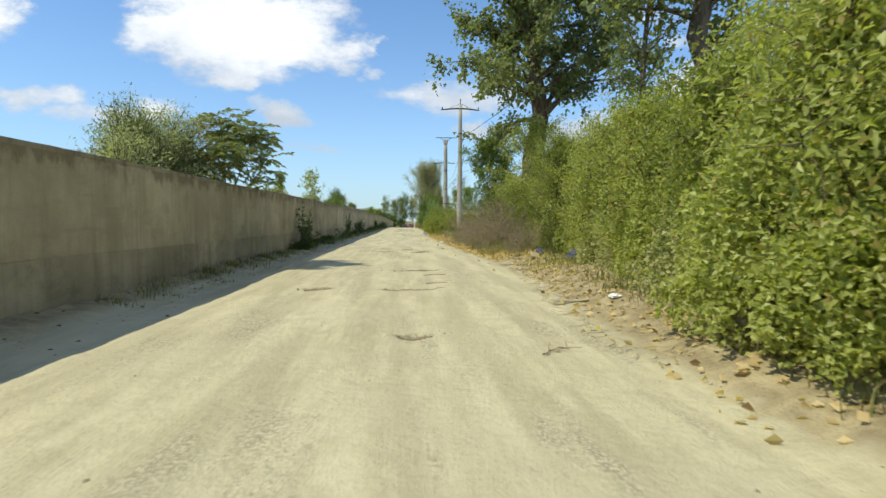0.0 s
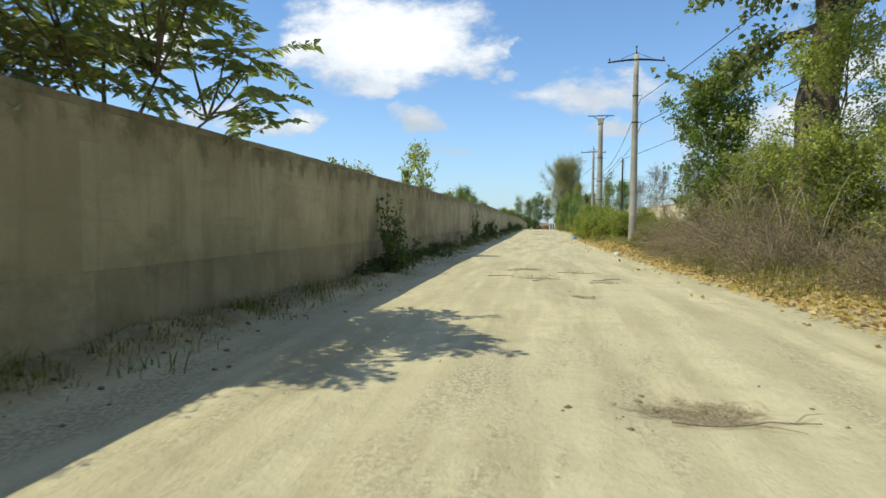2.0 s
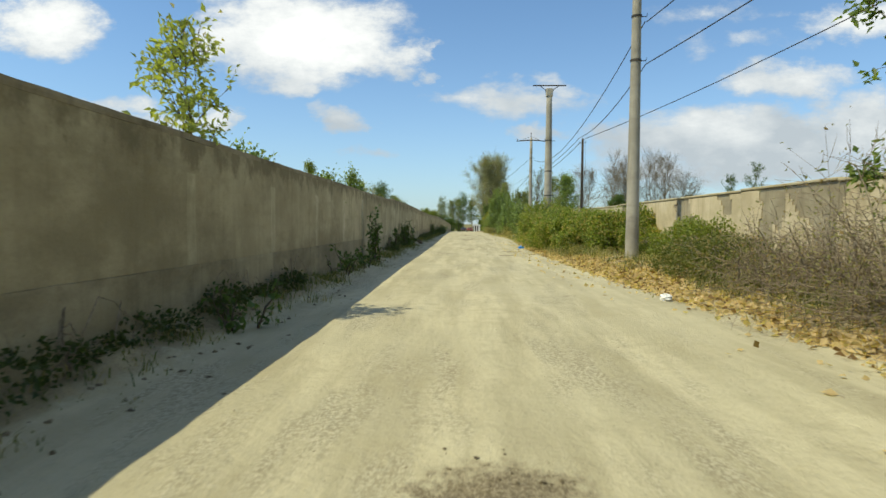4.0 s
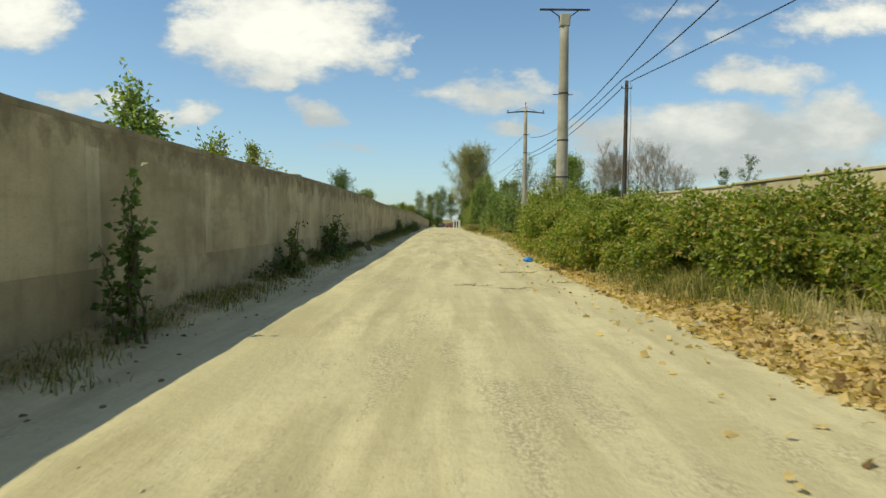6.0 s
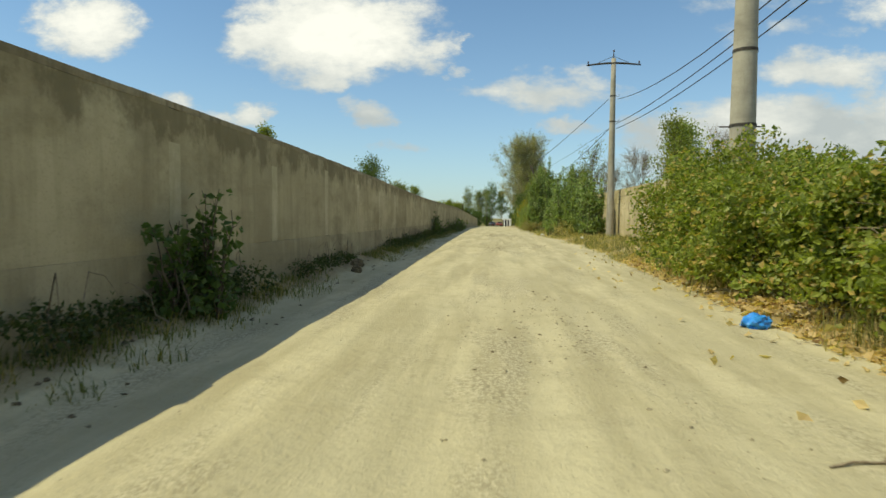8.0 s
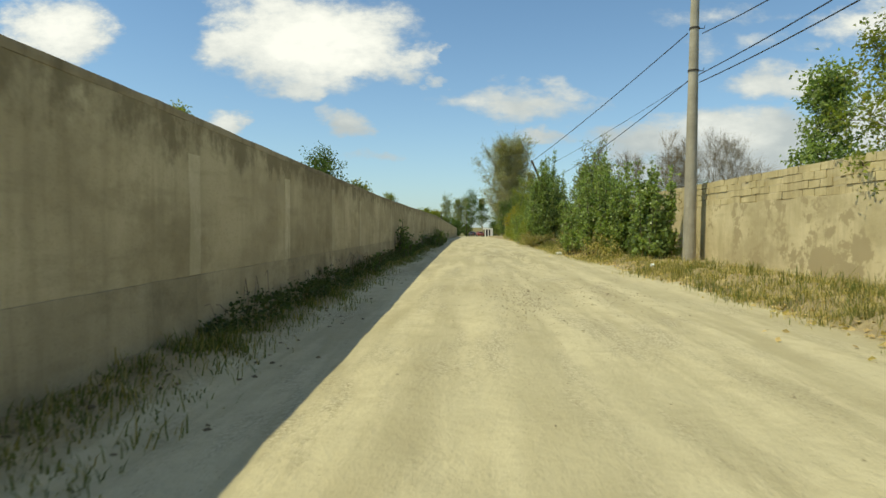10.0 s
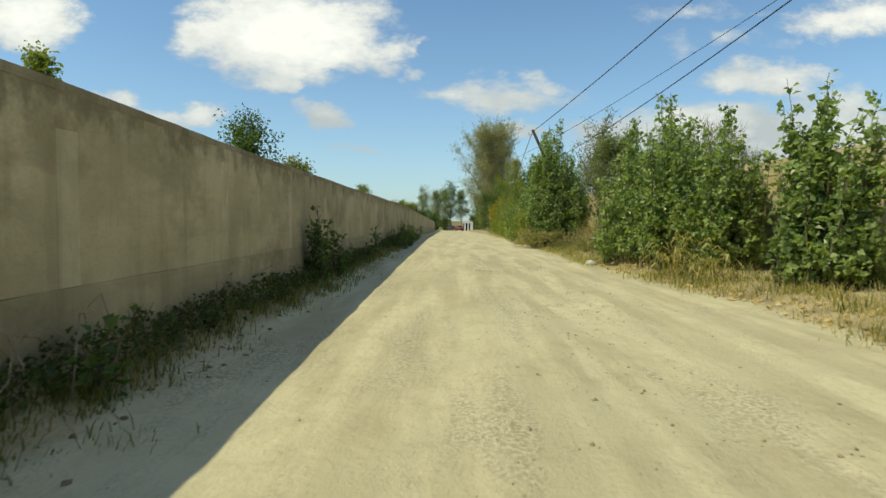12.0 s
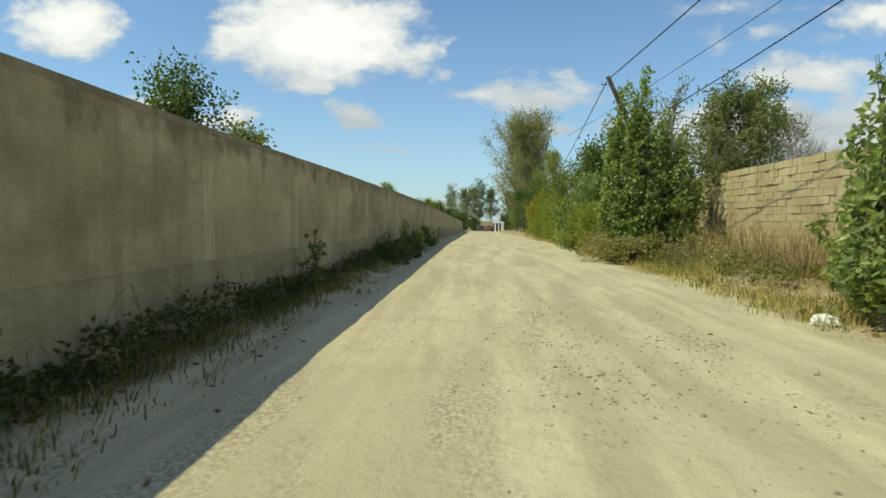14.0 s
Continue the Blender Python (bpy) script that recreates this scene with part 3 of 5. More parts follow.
def yard_wall_blocks():
    w = thing("wall_east_blocks", (YARD_X + 0.2, 66.6, 0.05), "sunlit yellowish block wall, plastered below and bare blocks above", "wall", kind="structure")
    bm = bmesh.new()
    for k in range(20):
        y0 = 3.2 * k
        box(bm, (0.16, 3.19, 2.62), (0.100, y0 + 1.6, 1.25))
    part("wall_core", bm, M_MORTAR, w, "mortar and wall core")
    for k in range(7):
        y0 = 3.2 * k
        bm = bmesh.new()
        ny, nz = 26, 14
        q = {}
        top = lambda y: 1.93 + 0.05 * noise.noise((y * 1.2, 3, 3))
        for j in range(nz + 1):
            for i in range(ny + 1):
                y = y0 + 3.2 * i / ny
                z = 0.0 + top(y) * j / nz
                q[i, j] = bm.verts.new((-0.014 + 0.014 * noise.noise((y * 1.5, z * 1.7, 4)), y, z))
        for j in range(nz):
            for i in range(ny):
                bm.faces.new((q[i, j], q[i, j + 1], q[i + 1, j + 1], q[i + 1, j]))
        made = bmesh.ops.extrude_face_region(bm, geom=bm.faces[:])
        for v in made["geom"]:
            if isinstance(v, bmesh.types.BMVert):
                v.co.x += 0.05
        bmesh.ops.recalc_face_normals(bm, faces=bm.faces[:])
        part("plaster_skirt", bm, M_SKIRT, w, "smooth sandy plaster")
    kinds = [block_mesh("block", 0.405, 0.168, s) for s in range(6)]
    rng = random.Random(5)
    rest = []
    for c in range(15):
        z = 2.565 - 0.182 * c
        for i in range(150):
            y = 0.42 * i + (0.21 if c % 2 else 0.0) + 0.1
            x = 0.108 + rng.uniform(-0.026, 0.012)
            if y > 63:
                continue
            upper = c < 4
            if upper and y < 29.4:
                ob = new("block", kinds[rng.randrange(6)])
                ob.parent = w
                ob.location = (x, y, z + rng.uniform(-0.006, 0.006))
                ob.rotation_euler = (rng.uniform(-0.022, 0.022), rng.uniform(-0.02, 0.02), rng.uniform(-0.012, 0.012))
            elif upper or y > 22.6:
                rest.append((x, y, z))
    bm = bmesh.new()
    cube = bmesh.ops.create_cube(bm, size=1.0)
    base = np.array([v.co[:] for v in bm.verts])
    faces = np.array([[v.index for v in f.verts] for f in bm.faces])
    bm.free()
    rest = np.array(rest)
    jig = np.random.default_rng(3)
    co = base[None] * np.array([0.2, 0.404, 0.166]) + rest[:, None] + jig.uniform(-0.003, 0.003, (len(rest), 8, 3))
    fa = faces[None] + 8 * np.arange(len(rest))[:, None, None]
    tagged(shown("far_blocks", raw_mesh("far_blocks", co.reshape(-1, 3), fa.reshape(-1, 4)), M_BLOCK, w), "bare yellowish blocks", kind="stuff")


yard_wall_blocks()

# ---------------------------------------------------------------- poles and cables


def round_pole(parent, height, r0, r1, mat, name="shaft", lean=(0, 0), sides=20):
    n = 9
    pts = [(lean[0] * k / n, lean[1] * k / n, -0.5 + (height + 0.5) * k / n) for k in range(n + 1)]
    rad = [r0 + (r1 - r0) * k / n for k in range(n + 1)]
    pts.append((lean[0], lean[1], height + 0.001))
    rad.append(0.001)
    return tube_part(name, [(pts, rad)], mat, parent, "", sides)


def insulator(parent, at):
    prof = [(0, 0.0), (0.012, 0.0), (0.012, 0.05), (0.045, 0.06), (0.05, 0.09), (0.03, 0.10), (0.042, 0.115), (0.034, 0.15), (0.015, 0.17), (0, 0.17)]
    bm = bmesh.new()
    k = 10
    rings = [[bm.verts.new((at[0] + r * math.cos(2 * math.pi * i / k), at[1] + r * math.sin(2 * math.pi * i / k), at[2] + z)) for i in range(k)] for r, z in prof[1:-1]]
    for a, b in zip(rings, rings[1:]):
        for i in range(k):
            bm.faces.new((a[i], a[(i + 1) % k], b[(i + 1) % k], b[i]))
    bm.faces.new(rings[-1])
    bm.faces.new(rings[0][::-1])
    part("insulator", bm, M_PORC, parent, "brown porcelain insulator", True)


def strap(parent, z, r):
    return tube_part("steel_band", [([(0, 0, z - 0.03), (0, 0, z + 0.03)], [r, r])], M_STEEL, parent, "", 20)


def arm_pole(x, y, height=9.5):
    p = thing("utility_pole", (x, y, gz(x, y)), "tall round grey concrete pole with dark drooping crossarm", "utility pole", "concrete poles along the track")
    round_pole(p, height, 0.205, 0.115, M_POLE)
    for s in (-1, 1):
        arm = tube_part("crossarm", [([(s * 0.08, 0, height - 0.22), (s * 0.7, 0, height - 0.26), (s * 1.36, 0, height - 0.33)], [0.055, 0.05, 0.04])], M_STEEL, p, "dark steel arm", 4)
        tube_part("stay", [([(0, 0, height + 0.12), (s * 0.75, 0, height - 0.2)], [0.012, 0.012])], M_STEEL, p, "", 4)
        insulator(arm, (s * 1.28, 0, height - 0.29))
    spike = tube_part("spike", [([(0, 0, height - 0.05), (0, 0, height + 0.3)], [0.035, 0.02])], M_STEEL, p, "", 6)
    insulator(spike, (0, 0, height + 0.28))
    for z in (height - 0.25, 7.25, 5.95):
        band = strap(p, z, 0.215 - 0.0095 * z + 0.004)
        if z < height - 1:
            tube_part("hook", [([(0.1, 0, z), (0.3, 0, z), (0.32, 0, z + 0.1)], [0.015, 0.015, 0.012])], M_STEEL, band, "", 5)
    return p


def flat_pole(x, y, height=9.45):
    p = thing("utility_pole", (x, y, gz(x, y)), "thick round concrete pole with flat steel crossarm on braces", "utility pole", "concrete poles along the track")
    round_pole(p, height, 0.285, 0.165, M_POLE, sides=24)
    part("crossarm", boxed((2.05, 0.1, 0.06), (0, 0, height + 0.24), 0.01), M_STEEL, p, "flat dark steel arm")
    part("head_clamp", boxed((0.4, 0.38, 0.5), (0, 0, height - 0.2), 0.03), M_POLE, p, "square head")
    for s in (-1, 1):
        tube_part("brace", [([(s * 0.17, 0, height - 0.3), (s * 0.24, 0, height - 0.02), (s * 0.58, 0, height + 0.22)], [0.025, 0.025, 0.025])], M_STEEL, p, "", 4)
    for z in (2.9, 4.4, 6.3):
        strap(p, z, 0.288 - 0.0125 * z + 0.004)
    for z in (2.9, 6.3):
        tube_part("crossbar", [([(-0.42, 0.12, z), (0.42, 0.12, z)], [0.015, 0.015])], M_STEEL, p, "", 5)
    return p


def timber_pole(x, y, height, lean=(0, 0), label="old dark timber pole standing behind the hedge", r=0.095):
    p = thing("timber_pole", (x, y, gz(x, y)), label, "utility pole")
    round_pole(p, height, r * 1.25, r * 0.8, M_TIMBER, lean=lean, sides=12)
    for s in (-1, 1):
        tube_part("hook", [([(lean[0], lean[1], height - 0.25), (lean[0] + s * 0.17, lean[1], height - 0.25), (lean[0] + s * 0.18, lean[1], height - 0.14)], [0.014, 0.014, 0.012])], M_STEEL, p, "", 5)
    return p


P1, P2, P3, PD = (3.72, 41.2), (3.95, 59.9), (5.05, 78.2), (5.12, 55.4)
arm_pole(*P1, height=9.25)
flat_pole(*P2)
arm_pole(*P3, height=9.15)
timber_pole(*PD, 5.7, r=0.072)
tube_part("loose_cable", [([(0.12, -0.02, 5.7), (0.17, 0, 4.2), (0.13, 0.02, 2.4), (0.2, 0, 1.2)], [0.006] * 4)], M_WIRE, bpy.data.objects["timber_pole"], "slack black cable", 5)
timber_pole(5.0, 98.2, 5.5, (-2.75, 0.0), "dark timber pole leaning far over the track edge", 0.08)


def cable(a, b, sag, label="thin black overhead cable strung between poles", r=0.016):
    n = 14
    a, b = np.array(a, float), np.array(b, float)
    pts = [a + (b - a) * k / n - np.array([0, 0, sag * 4 * (k / n) * (1 - k / n)]) for k in range(n + 1)]
    ob = tube_part("overhead_cable", [(pts, [r] * (n + 1))], M_WIRE, None, "", 5)
    tagged(ob, label, "cable", "overhead cables")


def gp(p, z, dx=0.0):
    return (p[0] + dx, p[1], gz(*p) + z)


HI, LO = 7.1, 5.85
cable(gp(P1, HI, 0.3), (7.2, 2.0, 8.0), 0.5)
cable(gp(P1, LO, 0.3), (7.4, 2.0, 6.6), 0.5)
cable(gp(P1, HI, 0.25), gp(P3, HI, 0.25), 1.55)
cable(gp(P1, LO, 0.3), gp(PD, 5.75, -0.15), 0.35)
cable(gp(PD, 5.75, -0.15), gp(P3, LO, 0.2), 0.35)
cable(gp(PD, 5.5, -0.12), gp(P3, LO - 0.25, 0.2), 0.4)
cable((9.3, 36.0, 7.0), gp(PD, 5.7, 0.15), 0.2)
LEAN_TOP = (2.25, 98.2, gz(5.0, 98.2) + 5.4)
cable(gp(P3, HI, -0.2), LEAN_TOP, 0.12)
cable(gp(P3, LO, 0.2), (3.2, 112.0, 5.9), 0.25, r=0.009)
cable(gp(P3, LO, 0.1), (5.0, 118.0, 5.5), 0.5)
cable(LEAN_TOP, (5.8, 150.0, 3.5), 0.4)

# ---------------------------------------------------------------- plants


def plant(name, x, y, label, category, group=""):
    return thing(name, (x, y, gz(x, y)), label, category, group)


PROFILE = {
    "round": lambda f: math.sin(math.pi * (0.18 + 0.76 * f)) ** 0.8,
    "column": lambda f: 0.75 + 0.25 * math.sin(math.pi * f) - 0.45 * max(0, f - 0.7) / 0.3,
    "vase": lambda f: 0.45 + 0.75 * f,
    "cone": lambda f: 1.05 - 0.85 * f,
    "dome": lambda f: 0.95 - 0.6 * f * f,
}


def grow(seed, height, spread, trunk_r=0.08, limbs=24, from_z=0.2, shape="round", rise=0.6, twigs=6, per_twig=22, leaf=0.07, wide=0.04,
         scatter=0.09, lean=(0.0, 0.0), twig_len=0.45, stems=1, stem_out=0.3, hang=0.0, twig_r=0.007):
    """Wood lines and leaf corners of a tree about its own foot."""
    rng = np.random.default_rng(seed)
    lines, thin, pos, way = [], [], [], []
    for st in range(stems):
        az0 = rng.uniform(0, 6.28)
        foot = np.array([0, 0, -0.15]) if stems == 1 else np.array([math.cos(az0), math.sin(az0), 0]) * rng.uniform(0.05, stem_out) + [0, 0, -0.1]
        h = height * (1 if st == 0 else rng.uniform(0.7, 1.0))
        tip = np.array([lean[0] + (0 if stems == 1 else foot[0] * 1.8), lean[1] + (0 if stems == 1 else foot[1] * 1.8), h])
        n = 8
        tr = []
        for k in range(n + 1):
            f = k / n
            wob = rng.normal(0, 0.018 * h, 3) * (0.2 < f < 1) * [1, 1, 0]
            tr.append(foot + (tip - foot) * [f ** 1.3, f ** 1.3, f] + wob)
        tr = np.array(tr)
        rad = trunk_r / math.sqrt(stems) * (1 - 0.86 * np.linspace(0, 1, n + 1) ** 0.9)
        rad[0] *= 1.25
        lines.append((tr, rad))
        count = max(3, limbs // stems)
        for k in range(count):
            f = from_z + (0.97 - from_z) * (k + rng.uniform(0, 1)) / count
            g = (f - from_z) / (1 - from_z)
            at = f * n
            i = min(int(at), n - 1)
            p0 = tr[i] + (tr[i + 1] - tr[i]) * (at - i)
            az = k * 2.4 + rng.uniform(-0.5, 0.5) + az0
            ln = spread * PROFILE[shape](g) * rng.uniform(0.7, 1.15)
            el = rise + 0.5 * g + rng.uniform(-0.25, 0.25)
            d = np.array([math.cos(az) * math.cos(el), math.sin(az) * math.cos(el), math.sin(el)])
            m = 5
            lp = [p0]
            for q in range(m):
                d = unit(d + rng.normal(0, 0.16, 3) + [0, 0, 0.06 - hang])
                lp.append(lp[-1] + d * ln / m)
            lp = np.array(lp)
            r0 = max(0.006, trunk_r * 0.34 * (1 - 0.75 * f))
            lines.append((lp, np.linspace(r0, 0.003, m + 1)))
            for q in range(twigs):
                ff = rng.uniform(0.25, 1.0) * m
                i2 = min(int(ff), m - 1)
                s0 = lp[i2] + (lp[i2 + 1] - lp[i2]) * (ff - i2)
                td = unit(unit(lp[-1] - lp[0]) * 0.7 + rng.normal(0, 0.62, 3) + [0, 0, 0.15 - hang * 2])
                tl = twig_len * rng.uniform(0.5, 1.25)
                tp = np.array([s0, s0 + td * tl * 0.5 + rng.normal(0, 0.03, 3), s0 + td * tl + [0, 0, -hang * tl]])
                thin.append((tp, [twig_r, twig_r * 0.7, twig_r * 0.25]))
                if per_twig:
                    t = rng.uniform(0.1, 1.05, per_twig)[:, None]
                    p = s0 + td * tl * t + rng.normal(0, scatter, (per_twig, 3))
                    pos.append(p)
                    way.append(td * 0.5 + rng.normal(0, 0.7, (per_twig, 3)) + [0, 0, -0.15 - hang])
    co = leaf_arrays(rng, np.concatenate(pos), np.concatenate(way), leaf, wide) if pos else None
    return lines, thin, co


def tree(name, x, y, label, mat_leaf, mat_wood=None, category="tree", group="", sides=7, turn=0.0, **kw):
    t = plant(name, x, y, label, category, group)
    t.rotation_euler = (0, 0, turn)
    lines, thin, co = grow(**kw)
    wood = mat_wood or M_TWIG
    stems = kw.get("stems", 1)
    per = len(lines) // stems
    if category == "tree":
        for k in range(stems):
            tube_part("trunk", [lines[k * per]], wood, t, "", sides)
        limbs = [ln for k, ln in enumerate(lines) if k % per]
        if sides >= 7:
            for ln in limbs:
                tube_part("limb", [ln], wood, t, "", max(5, sides - 4))
        else:
            tagged(tube_part("branchwork", limbs, wood, t, "", 4), kind="stuff")
    else:
        tagged(tube_part("branchwork", lines, wood, t, "", sides), kind="stuff")
    tagged(tube_part("twigwork", thin, wood, t, "", 3), kind="stuff")
    if co is not None:
        leaf_part("crown" if category == "tree" else "foliage", co, mat_leaf, t)
    return t


def shoots(seed, height, width, count, leaf=0.085, wide=0.07, every=0.03, depth=None, side=1.0):
    """Upright poplar-like shoots, leafy from the ground to the tip."""
    rng = np.random.default_rng(seed)
    lines, pos, way = [], [], []
    for k in range(count):
        r, a = math.sqrt(rng.uniform(0, 1)), rng.uniform(0, 6.28)
        fx, fy = r * width * math.cos(a), r * (depth or width) * math.sin(a)
        h = height * (1 - 0.4 * r * r) * rng.uniform(0.5, 1.06)
        out = np.array([fx, fy, 0]) * 0.25 + rng.normal(0, 0.12, 3) * [1, 1, 0]
        n = 7
        pts = np.array([np.array([fx, fy, -0.1]) + out * (q / n) ** 1.5 + [0, 0, (h + 0.1) * q / n] + rng.normal(0, 0.02, 3) for q in range(n + 1)])
        lines.append((pts, np.linspace(0.02, 0.004, n + 1)))
        # side branches
        for q in range(int(h / 0.105)):
            f = rng.uniform(0.06, 0.97)
            i = min(int(f * n), n - 1)
            p0 = pts[i] + (pts[i + 1] - pts[i]) * (f * n - i)
            az = rng.uniform(0, 6.28)
            ln = side * (rng.uniform(0.15, 0.55) * (1.1 - f) + 0.08)
            d = unit(np.array([math.cos(az), math.sin(az), rng.uniform(0.5, 1.3)]))
            lines.append((np.array([p0, p0 + d * ln * 0.6, p0 + d * ln + [0, 0, 0.03]]), [0.006, 0.004, 0.002]))
            m = max(4, int(ln / every * 1.3))
            t = rng.uniform(0, 1.05, m)[:, None]
            pos.append(p0 + d * ln * t + rng.normal(0, 0.045, (m, 3)))
            way.append(d * 0.3 + rng.normal(0, 0.75, (m, 3)) + [0, 0, -0.35])
    return lines, leaf_arrays(rng, np.concatenate(pos), np.concatenate(way), leaf, wide, 0.18, 0.1)


def poplar_thicket(x, y, label, seed, height, width, count, depth=None, mat=None, leaf=0.112, name="poplar_thicket", **kw):
    t = plant(name, x, y, label, "shrub", "thickets on the verge")
    lines, co = shoots(seed, height, width, count, leaf=leaf, wide=leaf * 0.8, depth=depth, **kw)
    tagged(tube_part("stemwork", lines, M_TWIG, t, "", 4), kind="stuff")
    leaf_part("foliage", co, mat or M_POPLAR, t)
    return t


def bramble(x0, x1, y0, y1, top, seed, label, mat=None, density=1400, leaf=0.075, name="bramble_bush", bulge=0.13, group="bramble hedge", arc=0.86, canes=26):
    """A mound of tangled leafy canes whose skin bulges and dips."""
    rng = np.random.default_rng(seed)
    yc = 0.5 * (y0 + y1)
    xc = 0.5 * (x0 + x1)
    t = plant(name, xc, yc, label, "shrub", group)
    base = gz(xc, yc)
    n = int(density * (y1 - y0) * (2 * top + (x1 - x0)))
    over = 0.35
    y = rng.uniform(y0 - over, y1 + over, n)
    s = rng.uniform(0, 1, n)
    wid, hgt = (x1 - x0), top
    # superellipse section, from the foot at the track up, over and down behind
    a = math.pi * (s * arc)
    cx, sz = np.cos(a), np.sin(a)
    px = xc - np.sign(cx) * np.abs(cx) ** 0.75 * wid / 2
    pz = sz ** 0.7 * hgt
    endf = np.sqrt(np.clip(1 - np.clip((np.abs(y - yc) - (y1 - y0) / 2 + 0.5) / (0.5 + over), 0, 1) ** 2, 0.04, 1))
    lump = 1 + bulge * (ripple(y * 0.9 + seed, pz * 1.3 + px, 1.0) + 0.6 * ripple(y * 2.3, px * 2.1 + pz * 2.7 + seed))
    deep = np.exp(-rng.exponential(0.16, n))
    k = lump * deep
    px = xc + (px - xc) * k
    pz = pz * k * (0.55 + 0.45 * endf)
    nrm = np.stack([-cx * 1.0, np.zeros(n), sz + 0.2], 1)
    pos = np.stack([px - xc, y - yc, np.maximum(pz, 0.04)], 1) + rng.normal(0, 0.03, (n, 3))
    way = nrm * 0.55 + rng.normal(0, 0.6, (n, 3)) + [0, 0, -0.35]
    leaf_part("foliage", leaf_arrays(rng, pos, way, leaf, leaf * 0.72, 0.2, 0.12), mat or M_BRAMBLE, t)
    lines = []
    for q in range(int(canes * (y1 - y0))):
        yy, aa = rng.uniform(y0, y1) - yc, math.pi * rng.uniform(0.05, 0.8)
        e = np.array([-math.cos(aa) * wid / 2, yy + rng.normal(0, 0.5), math.sin(aa) ** 0.7 * hgt * rng.uniform(0.85, 1.12)])
        f = np.array([rng.normal(0.1, 0.35 * wid / 2), yy, -0.05])
        mid = 0.5 * (e + f) + [0, 0, rng.uniform(0.1, 0.5)]
        lines.append((np.array([f, 0.5 * (f + mid) + rng.normal(0, 0.05, 3), mid, 0.5 * (e + mid) + [0, 0, 0.08], e]), [0.008, 0.007, 0.006, 0.005, 0.002]))
    tagged(tube_part("canework", lines, M_DEAD, t, "bare brown canes", 3), kind="stuff")
    return t


def dead_brush(x, y, w, d, h, seed, label):
    rng = np.random.default_rng(seed)
    t = plant("dead_brush", x, y, label, "shrub", "dead brush on the verge")
    lines, pos = [], []
    for k in range(380):
        f = np.array([rng.normal(0, w * 0.4), rng.normal(0, d * 0.4), 0.0])
        a, el = rng.uniform(0, 6.28), rng.uniform(0.3, 1.35)
        dd = np.array([math.cos(a) * math.cos(el), math.sin(a) * math.cos(el), math.sin(el)])
        ln = rng.uniform(0.5, 1.35) * h
        pts = [f]
        for q in range(6):
            dd = unit(dd + rng.normal(0, 0.2, 3) + [0, 0, -0.13])
            pts.append(pts[-1] + dd * ln / 5)
        pts = np.array(pts)
        pts[:, 2] = np.maximum(pts[:, 2], 0.01)
        lines.append((pts, np.linspace(rng.uniform(0.004, 0.011), 0.002, 7)))
        for q in range(4):
            p0 = pts[rng.integers(2, 6)]
            d2 = unit(dd + rng.normal(0, 0.7, 3))
            lines.append((np.array([p0, p0 + d2 * 0.18, p0 + d2 * 0.36 + rng.normal(0, 0.05, 3)]), [0.004, 0.003, 0.0015]))
        pos.append(pts[rng.integers(1, 7, 9)] + rng.normal(0, 0.06, (9, 3)))
    for k in range(9):
        f = np.array([rng.normal(0, w * 0.3), rng.normal(0, d * 0.3), 0.1])
        s = np.array([rng.choice([-1, 1]) * rng.uniform(0.3, 0.8), rng.uniform(-0.5, 0.5), 0])
        rise = h * rng.uniform(0.8, 1.15)
        arc = np.array([f + s * q / 6 + [0, 0, rise * math.sin(math.pi * 0.62 * q / 6)] for q in range(7)])
        tube_part("pale_cane", [(arc, np.linspace(0.014, 0.005, 7))], M_BOARD, t, "pale bleached arching cane", 4)
    tagged(tube_part("canework", lines, M_DEAD, t, "", 3), kind="stuff")
    pos = np.concatenate(pos)
    leaf_part("dry_leaves", leaf_arrays(rng, pos, rng.normal(0, 1, pos.shape) + [0, 0, -0.4], 0.05, 0.025), M_FADE, t, "faded greyish-green leaves")
    return t


def grass(name, label, mat, spots, seed, tall=0.35, blades=26, spread=0.16):
    """Tufts of narrow blades: one object of stuff."""
    rng = np.random.default_rng(seed)
    spots = np.asarray(spots)
    n = len(spots) * blades
    p = np.repeat(spots, blades, 0) + rng.normal(0, spread, (n, 2))
    z = ground(p[:, 0], p[:, 1]) - 0.02
    a = rng.uniform(0, 6.28, n)
    h = tall * rng.uniform(0.3, 1.25, n) * np.repeat(rng.uniform(0.3, 1.45, len(spots)), blades)
    out = np.stack([np.cos(a), np.sin(a)], 1) * (h * rng.uniform(0.15, 1.0, n))[:, None]
    side = np.stack([-np.sin(a), np.cos(a)], 1) * (0.003 + 0.004 * rng.uniform(0, 1, n))[:, None]
    co = np.empty((n, 6, 3))
    mid, tip = p + out * 0.4, p + out
    zt = z + h * rng.uniform(0.78, 1.0, n)
    co[:, 0], co[:, 1] = np.c_[p - side, z], np.c_[p + side, z]
    co[:, 2], co[:, 3] = np.c_[mid - side * 0.8, z + h * 0.62], np.c_[mid + side * 0.8, z + h * 0.62]
    co[:, 4], co[:, 5] = np.c_[tip - side * 0.15, zt], np.c_[tip + side * 0.15, zt]
    fa = (6 * np.arange(n)[:, None, None] + np.array([[0, 1, 3, 2], [2, 3, 5, 4]])[None]).reshape(-1, 4)
    return tagged(shown(name, raw_mesh(name, co.reshape(-1, 3), fa), mat), label, "grass", kind="stuff")


